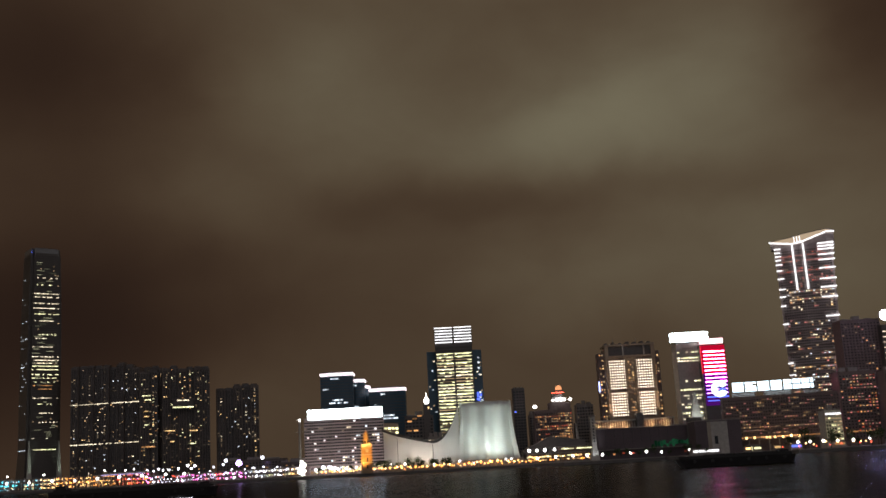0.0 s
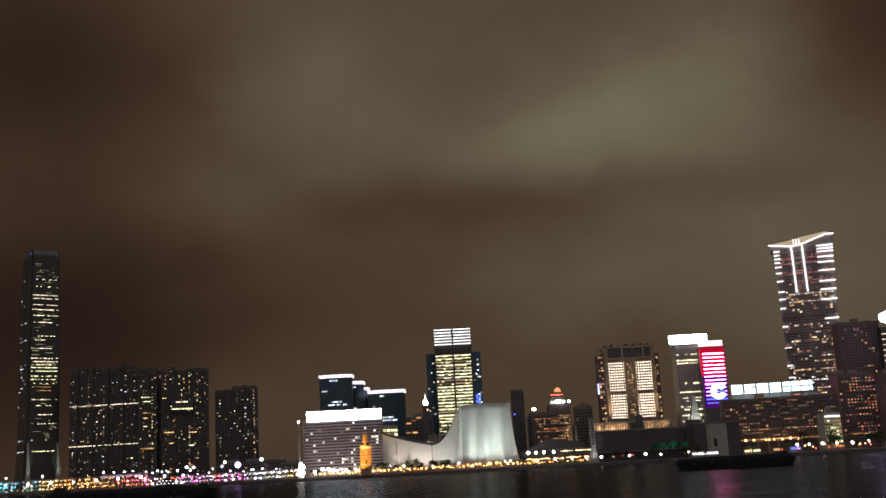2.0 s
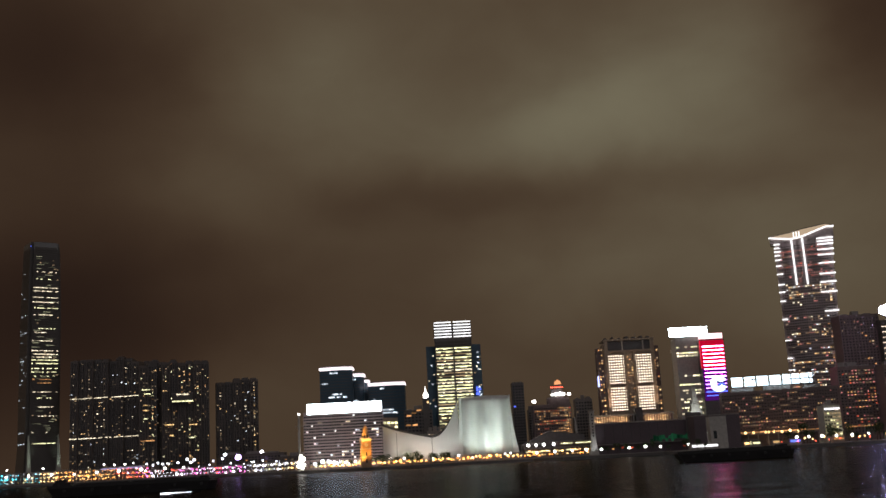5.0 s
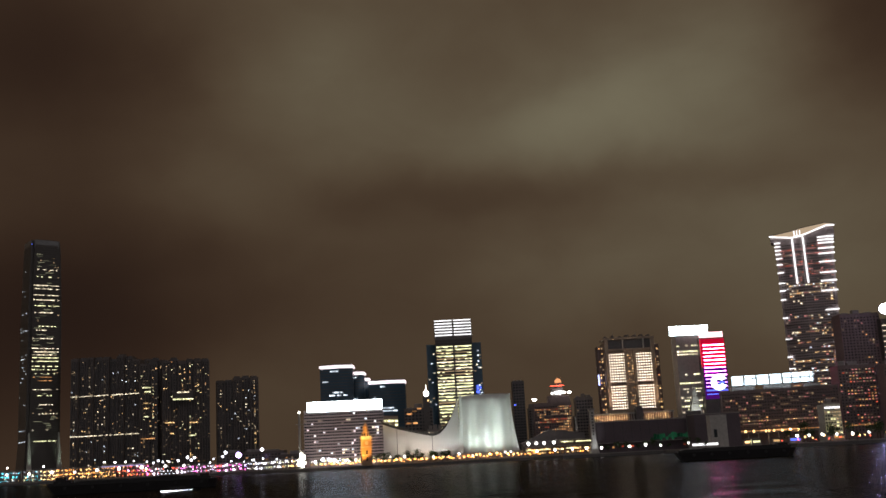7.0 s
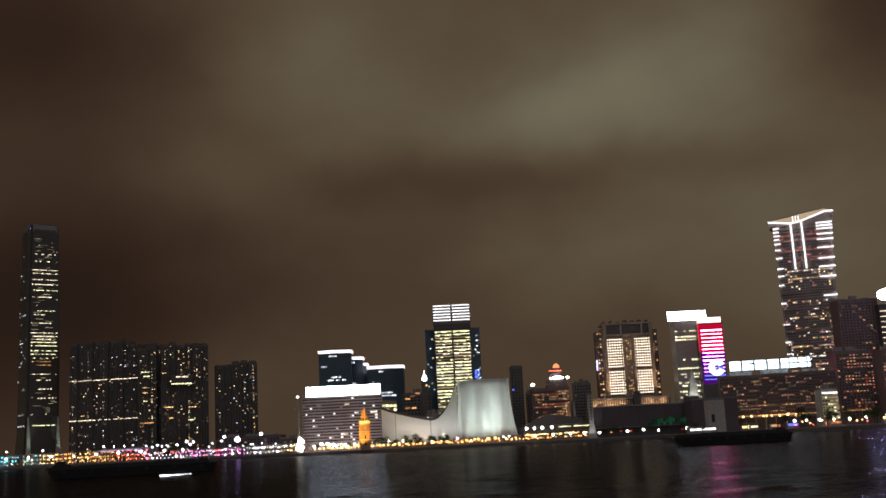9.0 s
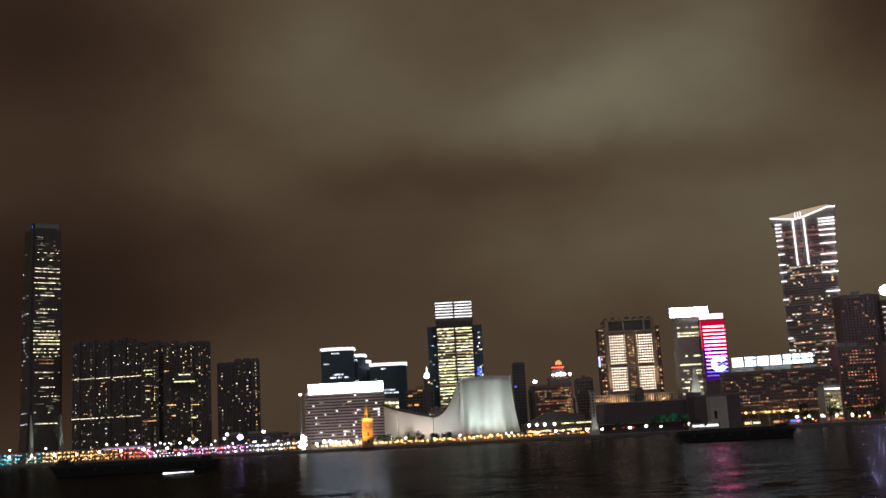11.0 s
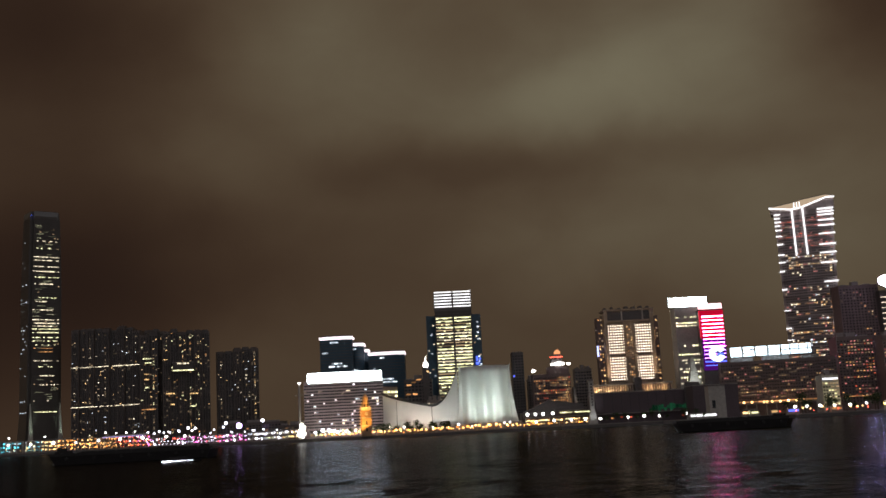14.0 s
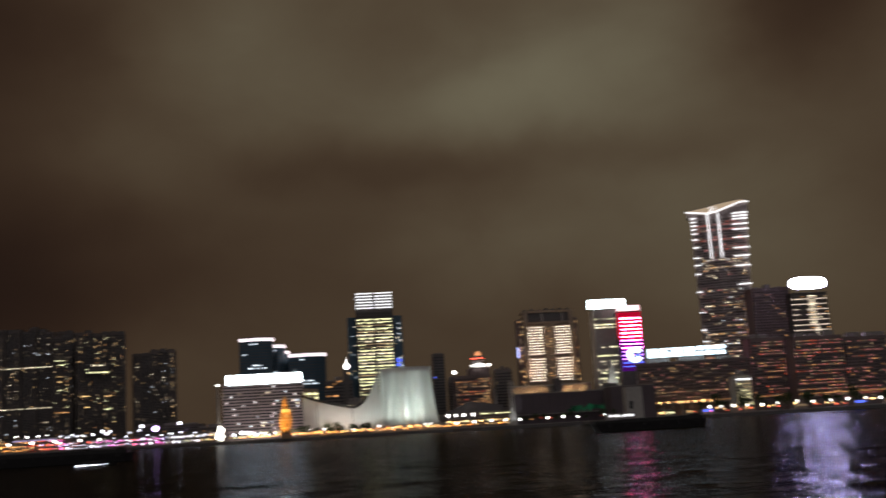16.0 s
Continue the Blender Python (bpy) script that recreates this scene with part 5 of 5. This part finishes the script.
def pier_building(xa, ya, xb, yb, bays, floors, tints, label, seed, roof=True):
    """A long open-sided deck building: slabs, posts, and a lit bay between each pair of posts."""
    a, b = Vector((xa, ya)), Vector((xb, yb))
    turn = math.degrees(math.atan2(yb - ya, xb - xa))
    length = (b - a).length
    root = thing("pier_building", label, "pier", pose(xa, ya, GROUND, 0, 0, turn))
    fh = 5.2
    for f in range(floors + 1):
        boxes("deck", [(0, length, -1, 22, f * fh, f * fh + 0.8)], CONCRETE, root)
    boxes("back_wall", [(0, length, 9, 21, 0.8, floors * fh)], BROWN, root)
    r = random.Random(seed)
    step = length / bays
    for k in range(bays):
        x = k * step
        boxes("post", [(x, x + 0.7, -0.8, -0.1, 0, floors * fh)], PALE, root)
        group = tints[min(len(tints) - 1, int(len(tints) * k / bays))]
        for f in range(floors):
            for s in range(3):
                if r.random() < (0.9 if f == 1 else 0.66):
                    pane(r.choice(group), root, (x + step * (0.22 + 0.29 * s), 8.7 - 6 * (s == 1), f * fh + 3.4 + r.uniform(-0.8, 0.6)), (step * r.uniform(0.13, 0.27), r.uniform(0.7, 2.0)), 0, "bay_light")
    if roof:
        boxes("roof_rail", [(0, length, -0.9, -0.6, floors * fh + 1.8, floors * fh + 2.1)], STEEL, root)
    return root


OR = [LAMP_ORANGE, WARM, LAMP_ORANGE, LAMP_WARM, LAMP_WARM]
pier_building(-660, 1506, -576, 1503, 11, 3, [[LED_CYAN], [LED_CYAN], [LED_CYAN, COOL]], "lit pier deck with cyan lamps along the water", 201)
pier_building(-575, 1503, -504, 1497, 12, 3, [[LED_CYAN, LIME, COOL], [LIME, LAMP_WARM, LAMP_WARM], [LAMP_ORANGE, LAMP_WARM]], "lit pier deck with yellow lamps along the water", 203)
pier_building(-502, 1496, -380, 1420, 19, 3, [OR, OR, [LAMP_ORANGE, LAMP_RED, LAMP_ORANGE, LAMP_RED], [LAMP_RED, LAMP_ORANGE, LAMP_PINK]], "long lit pier deck with orange and red lamps", 202)
pier_building(-374, 1416, -240, 1310, 24, 2, [[LAMP_COOL, COOL, LAMP_RED], [LAMP_PINK, COOL], [LAMP_PINK, LAMP_RED, COOL], [LAMP_PINK, COOL]], "ferry pier deck with pink and white lamps", 204)
pier_building(-236, 1302, -159, 1160, 18, 2, [[COOL, LAMP_COOL, IVORY], [COOL, LIME, LAMP_COOL], [LIME, LAMP_WARM, LAMP_COOL]], "ferry pier with a pale roof and green-white lamps", 205)
pale_roof = thing("pier_roof", "long pale violet-lit pier roof on thin posts", "roof", pose(-418, 1448, GROUND + 14.5, 0, 0, -32))
bm = bmesh.new()
for k in range(7):
    prism(bm, [(-40 + k * 12, -5), (-28.4 + k * 12, -5), (-28.4 + k * 12, 5), (-40 + k * 12, 5)], 0, 3.6, [(-38 + k * 12, -0.5), (-30 + k * 12, -0.5), (-30 + k * 12, 0.5), (-38 + k * 12, 0.5)])
part("canopy", bm, PALE, pale_roof)
for k in range(8):
    boxes("post", [(-40 + k * 12, -39.5 + k * 12, -4.5, -4, -14.5, 0)], STEEL, pale_roof)
# violet light on the canopy, put in as glowing bands along its edge
WASH = glow("violet_wash", (.62, .52, 1.0), 0.9)
for k in range(5):
    pane(WASH, pale_roof, (-32 + k * 16, -5.3, 0.9), (14, 1.0), 0, "light_strip")

# bright cluster by the mast
kiosk = thing("floodlight_cluster", "cluster of dazzling white floodlights on a small frame", "floodlight", pose(-138, 1092, GROUND))
boxes("frame", [(-7, -6.6, -1, 1, 0, 7), (6.6, 7, -1, 1, 0, 7), (-7, 7, -0.3, 0.3, 7, 7.4), (-2.5, -2.1, -0.5, 0.5, 7.4, 15), (2.1, 2.5, -0.5, 0.5, 7.4, 15)], STEEL, kiosk)
BLAZE = glow("white_blaze", (1, .97, .85), 7)
rk = random.Random(290)
for k in range(16):
    z = 1.5 + 12.5 * (k / 16)
    x, s = rk.uniform(-1, 1) * (7.0 - 0.42 * z), rk.uniform(1.1, 2.0)
    bm = bmesh.new()
    turned(bm, [(0.3 * s, -0.9 * s), (0.9 * s, -0.4 * s), (1.0 * s, 0.2 * s), (0.5 * s, 0.9 * s)], 10, x, -1.5 - 0.2 * k)
    part("lamp_head", bm, BLAZE, kiosk, "dazzling white lamp head").location = (0, 0, z + 1)


def make_lamp(head, height, label, name="street_lamp", size=1.0):
    root = thing(name, label, "street lamp", pose(0, -50, GROUND), group="waterfront lamps")
    bm = bmesh.new()
    turned(bm, [(0.32, 0), (0.28, 0.8), (0.14, 1.0), (0.10, height)], 8)
    part("pole", bm, STEEL, root)
    bm = bmesh.new()
    turned(bm, [(0.25 * size, height), (0.85 * size, height + 0.35 * size), (1.0 * size, height + 1.0 * size), (0.7 * size, height + 1.6 * size), (0.15 * size, height + 1.85 * size)], 10)
    part("globe", bm, head, root, "glowing lamp globe")
    return root


def row_of(proto, places, low=0.75, high=1.2):
    """Copies of a lamp, no two quite alike in size."""
    for k, (x, y, *h) in enumerate(places):
        m = pose(x, y, GROUND, 0, 0, 0)
        s = h[0] if h else r.uniform(low, high)
        if k:
            copy_thing(proto, m).scale = (s, s, s)
        else:
            proto.matrix_world = m


r = random.Random(300)
# promenade lamps along the quay: small warm ones close together, taller white ones further apart
row_of(make_lamp(LAMP_WARM, 3.4, "short warm promenade lamp on the quay", size=1.0), [(x + r.uniform(-1.5, 1.5), quay_point(x, r.uniform(3, 14))) for x in np.arange(-112, 92, 5.2)], 0.6, 1.3)
row_of(make_lamp(LAMP_ORANGE, 2.6, "short orange promenade lamp on the quay", size=0.85), [(x + r.uniform(-2, 2), quay_point(x, r.uniform(4, 18))) for x in np.arange(-120, 100, 5.3)], 0.6, 1.4)
row_of(make_lamp(LAMP_WHITE, 5.0, "white globe lamp on a tall post", size=1.0), [(x + r.uniform(-3, 3), quay_point(x, 10 + r.uniform(0, 8))) for x in (-98, -84, -52, -34, -8, 7, 18, 30, 62, 70)], 0.7, 1.3)
row_of(make_lamp(LAMP_WHITE, 4.0, "white globe lamp on the promenade", size=1.25), [(94, 1064), (108, 1030), (122, 1010), (135, 1010), (149, 1010), (175, 1010), (190, 1010), (204, 1010), (230, 1010)], 0.9, 1.1)
row_of(make_lamp(LAMP_WHITE, 5.0, "white globe lamp above the quay trees", size=1.25), [(295, 900), (305, 900), (316, 900), (328, 900), (341, 900), (355, 900), (371, 898), (384, 896), (399, 894), (413, 892), (428, 890), (441, 890), (456, 888), (470, 886)], 0.9, 1.1)
row_of(make_lamp(LAMP_WARM, 12.0, "warm lamp on a terrace post", size=1.3), [(x, 1064) for x in (299, 307, 319, 322, 327, 335, 343, 351)], 0.97, 1.03)
row_of(make_lamp(LAMP_WARM, 4.0, "warm low lamp among trees", size=0.8), [(x + r.uniform(-3, 3), quay_point(x, r.uniform(14, 30))) for x in np.arange(292, 560, 9)])
row_of(make_lamp(LAMP_RED, 2.4, "small red lamp on the quay", size=0.6), [(x + r.uniform(-4, 4), quay_point(x, r.uniform(8, 30))) for x in np.arange(290, 420, 11)])
row_of(make_lamp(LAMP_WHITE, 10.0, "white lamp on a tall post over the pier", "pier_lamp", 2.0), [(-593, 1498), (-562, 1497), (-531, 1497), (-498, 1491), (-460, 1467), (-424, 1444), (-388, 1421), (-351, 1396), (-322, 1373)], 0.9, 1.05)
row_of(make_lamp(LAMP_WHITE, 20.0, "tall white floodlight mast over the pier", "floodlight_mast", 1.3), [(-597, 1510), (-547, 1510), (-452, 1473), (-435, 1462), (-418, 1452), (-404, 1442)], 0.9, 1.05)
row_of(make_lamp(LAMP_COOL, 17.0, "cool white floodlight mast over the ferry pier", "floodlight_mast", 1.55), [(-383, 1428), (-373, 1422), (-365, 1416), (-358, 1411), (-348, 1403), (-334, 1393), (-320, 1384, 1.15), (-314, 1378), (-309, 1374, 1.1), (-286, 1356, 0.7), (-281, 1354), (-267, 1342, 1.05), (-263, 1338, 1.3), (-255, 1332, 0.7), (-220, 1290, 0.7), (-207, 1270, 1.3), (-184, 1228, 0.65)], 0.9, 1.05)
row_of(make_lamp(LAMP_COOL, 2.0, "low cool white lamp on the ferry pier", size=1.5), [(-346, 1394), (-333, 1384), (-325, 1378), (-370, 1411), (-262, 1336), (-251, 1327), (-214, 1270), (-205, 1252), (-178, 1200)], 0.6, 1.1)
row_of(make_lamp(LAMP_VIOLET, 16.5, "large violet-white floodlight on a mast", "floodlight_mast", 3.6), [(-244, 1322)])
row_of(make_lamp(LAMP_COOL, 4.8, "white floodlight cluster head before the hotel", "quay_floodlight", 1.5), [(-127, 1108), (-119, 1104), (-113, 1103), (-111, 1101), (-107, 1101), (-104, 1101), (-101, 1101), (-92, 1100)], 0.8, 1.35)

# small lamps strung along the piers
row_of(make_lamp(LAMP_WARM, 6.5, "small warm lamp on the pier deck", "pier_lamp", 0.95), [(-640 + 10.5 * k + r.uniform(-2, 2), quay_point(-640 + 10.5 * k, 4)) for k in range(24)], 0.4, 0.9)
row_of(make_lamp(LAMP_COOL, 9.0, "small cool lamp on the ferry pier", "pier_lamp", 1.2), [(-380 + 12 * k + r.uniform(-4, 4), quay_point(-380 + 12 * k, 5)) for k in range(19)], 0.35, 0.9)
row_of(make_lamp(LAMP_COOL, 13.0, "small cool lamp high on the ferry pier", "pier_lamp", 0.9), [(-390 + 14 * k + r.uniform(-6, 6), quay_point(-390 + 14 * k, 8)) for k in range(16)], 0.35, 1.0)
row_of(make_lamp(LAMP_VIOLET, 8.0, "small violet-white lamp on the ferry pier", "pier_lamp", 0.9), [(-410 + 21 * k + r.uniform(-8, 8), quay_point(-410 + 21 * k, 7)) for k in range(11)], 0.4, 0.9)

# blue lit strip and small shop signs along the promenade
for k, (x, m, w) in enumerate(((296, LED_BLUE, 8), (277, LIME, 6), (269, LAMP_WARM, 4), (286, WARM, 5), (330, AMBER, 8), (372, DIM, 10), (420, LED_BLUE, 9), (455, AMBER, 26))):
    st = thing("promenade_stall", "small promenade stall with a glowing front", "stall", pose(x, quay_point(x, 24), GROUND))
    boxes("wall", [(-w / 2 - 1, w / 2 + 1, 0, 4, 0, 5)], CONCRETE, st)
    boxes("roof", [(-w / 2 - 1.5, w / 2 + 1.5, -1.2, 4.4, 5, 5.4)], ROOFING, st)
    pane(m, st, (0, -0.2, 3.2), (w, 1.6), 0, "light_front")


def make_tree(seed, height):
    root = thing("tree", "dark leafy promenade tree at night", "tree", pose(0, -50, GROUND), group="promenade trees")
    r_ = random.Random(seed)
    bm = bmesh.new()
    turned(bm, [(0.35, 0), (0.26, height * 0.25), (0.18, height * 0.5), (0.08, height * 0.8)], 7)
    for k in range(6):
        a = k * 1.1
        z = height * (0.3 + 0.07 * k)
        d = Vector((math.cos(a), math.sin(a), 0.8)).normalized()
        s = Vector((-math.sin(a), math.cos(a), 0))
        p0, p1 = Vector((0, 0, z)), Vector((0, 0, z)) + d * height * 0.3
        q = [bm.verts.new(v) for v in (p0 + s * 0.1, p0 - s * 0.1, p0 + Vector((0, 0, 0.2)), p1)]
        for f in ((0, 1, 3), (1, 2, 3), (2, 0, 3)):
            bm.faces.new([q[i] for i in f])
    part("trunk", bm, BARK, root)
    bm = bmesh.new()
    blobs = [(Vector((r_.uniform(-1, 1), r_.uniform(-1, 1), r_.uniform(-0.6, 1))) * height * 0.26 + Vector((0, 0, height * 0.66)), height * r_.uniform(0.14, 0.24)) for _ in range(9)]
    for c, s in blobs:
        for _ in range(60):
            d = Vector((r_.gauss(0, 1), r_.gauss(0, 1), r_.gauss(0, 1))).normalized()
            p = c + d * s * r_.uniform(0.55, 1.1)
            u = d.orthogonal().normalized() * r_.uniform(0.2, 0.42)
            v = d.cross(u)
            w = Vector((r_.gauss(0, .12), r_.gauss(0, .12), r_.gauss(0, .12)))
            q = [bm.verts.new(x) for x in (p - u, p + v * 0.6 + w, p + u, p - v * 0.6 - w)]
            bm.faces.new(q)
    part("crown", bm, LEAF, root)
    return root


protos = [make_tree(400 + k, h) for k, h in enumerate((9.0, 11.0, 7.5))]
spots = [(x + r.uniform(-3, 3), quay_point(x, r.uniform(8, 22)), r.uniform(0.8, 1.25)) for x in np.arange(-66, 12, 4.2)]
spots += [(x + r.uniform(-2, 2), quay_point(x, 16), r.uniform(0.7, 0.9)) for x in np.arange(-124, -66, 12)]
spots += [(x + r.uniform(-3, 3), quay_point(x, r.uniform(18, 60)), r.uniform(0.9, 1.7)) for x in np.arange(300, 560, 6)]
spots += [(x + r.uniform(-3, 3), quay_point(x, r.uniform(10, 30)), r.uniform(0.7, 1.1)) for x in np.arange(160, 235, 8)]
for k, (x, y, s) in enumerate(spots):
    m = pose(x, y, GROUND, 0, 0, r.uniform(0, 360))
    if k < 3:
        protos[k].matrix_world = m
    else:
        c = copy_thing(protos[k % 3], m)
        c.scale = (s, s, s)

# ---- vessels ----


def barge(x, y, length, turn, label, house, seed):
    root = thing("barge", label, "barge", pose(x, y, 0, 0, 0, turn))
    L_, B = length / 2, 6.0
    bm = bmesh.new()
    prism(bm, [(-L_ + 3, -B + 1), (L_ - 5, -B + 1), (L_ - 1.5, 0), (L_ - 5, B - 1), (-L_ + 3, B - 1)], -1.0, 3.3,
          [(-L_, -B), (L_ - 3, -B), (L_, 0), (L_ - 3, B), (-L_, B)])
    part("hull", bm, HULL, root)
    boxes("bulwark", [(-L_, L_ - 3, -B, -B + 0.25, 3.3, 4.3), (-L_, L_ - 3, B - 0.25, B, 3.3, 4.3), (-L_, -L_ + 0.25, -B + 0.25, B - 0.25, 3.3, 4.3)], HULL, root)
    boxes("hatch", [(-L_ + 11, -2, -4, 4, 3.3, 4.7), (-1, L_ - 8, -4, 4, 3.3, 4.7), (L_ - 7, L_ - 3.4, -2.5, 2.5, 3.3, 5.2)], HULL, root)
    if house:
        boxes("deckhouse", [(-L_ + 1.5, -L_ + 8, -3.5, 3.5, 3.3, 5.2), (-L_ + 2.2, -L_ + 6, -2.6, 2.6, 5.2, 6.4)], HULL, root)
        bm = bmesh.new()
        turned(bm, [(0.12, 3), (0.07, 10)], 6, L_ - 9, 0)
        part("mast", bm, HULL, root)
    r_ = random.Random(seed)
    for k in range(9):
        bm = bmesh.new()
        turned(bm, [(0.2, 3.3), (0.45, 3.4), (0.5, 4.2), (0.2, 4.6)], 8, -L_ + 4 + k * (2 * L_ - 9) / 8, -B + 0.9 + r_.uniform(0, 0.3))
        part("bollard", bm, HULL, root)
    for k in range(6):
        tyre = bmesh.new()
        turned(tyre, [(0.35, -0.15), (0.65, -0.12), (0.65, 0.12), (0.35, 0.15)], 12)
        t = part("tyre_fender", tyre, HULL, root)
        t.location, t.rotation_euler = (-L_ + 6 + k * (2 * L_ - 12) / 5, -B - 0.05, 2.2), (radians(90), 0, 0)


barge(114.7, 425, 46, -4, "low dark cargo barge lying in the harbour", False, 501)
barge(-117, 420, 62, 10, "long low dark barge with a small deckhouse", True, 502)


def launch():
    root = thing("motor_launch", "low small launch with a bright white light strip", "boat", pose(-84, 352, 0, 0, 0, 14))
    bm = bmesh.new()
    prism(bm, [(-5.5, -1.0), (4, -1.0), (6, 0), (4, 1.0), (-5.5, 1.0)], -0.3, 0.7, [(-6, -1.5), (4.5, -1.5), (7, 0), (4.5, 1.5), (-6, 1.5)])
    part("hull", bm, HULL, root)
    boxes("cabin", [(-3.5, 2, -1.0, 1.0, 0.7, 1.5)], HULL, root)
    for k in range(6):
        pane(LAMP_COOL, root, (-5 + k * 1.62, -1.65, 0.30 + 0.02 * k), (1.6, (0.42, 0.32, 0.2, 0.16, 0.13, 0.1)[k]), 0, "light_strip")


launch()


def ferry():
    """A double-ended harbour ferry lying at the pier, seen along its side."""
    root = thing("ferry", "dark two-deck harbour ferry with cool white deck lamps at the pier", "ferry", pose(-341, 1366, 0, 0, 0, -37))
    bm = bmesh.new()
    prism(bm, [(-15, -3.6), (15, -3.6), (18, 0), (15, 3.6), (-15, 3.6), (-18, 0)], -0.8, 2.6, [(-16, -4.4), (16, -4.4), (20, 0), (16, 4.4), (-16, 4.4), (-20, 0)])
    part("hull", bm, HULL, root)
    for k, (half, z) in enumerate(((16, 2.6), (15, 6.0), (13, 9.4))):
        boxes("deck", [(-half, half, -4.2, 4.2, z, z + 0.35)], HULL, root)
        if k < 2:
            boxes("cabin", [(-half + 2, half - 2, -2.6, 2.6, z + 0.35, z + 3.4)], BROWN, root)
            for j in range(9):
                x = -half + 1 + j * (2 * half - 2) / 8
                boxes("stanchion", [(x - 0.12, x + 0.12, -4.1, -3.86, z + 0.35, z + 3.4)], STEEL, root)
                if j % 2 == k:
                    pane(LAMP_COOL, root, (x + 1, -3.4, z + 2.7), (1.9, 0.7), 0, "deck_lamp")
    boxes("wheelhouse", [(-3, 3, -2.4, 2.4, 9.75, 12.4)], HULL, root)
    bm = bmesh.new()
    turned(bm, [(1.5, 9.75), (1.3, 15), (1.5, 15.2), (1.2, 15.6)], 12, 6, 0)
    part("funnel", bm, HULL, root)
    bm = bmesh.new()
    turned(bm, [(0.18, 12.4), (0.1, 20)], 6)
    part("mast", bm, STEEL, root)
    bm = bmesh.new()
    turned(bm, [(0.2, 20), (0.7, 20.3), (0.7, 21), (0.2, 21.4)], 8)
    part("mast_lamp", bm, LAMP_WHITE, root, "white lamp at the mast head")


ferry()
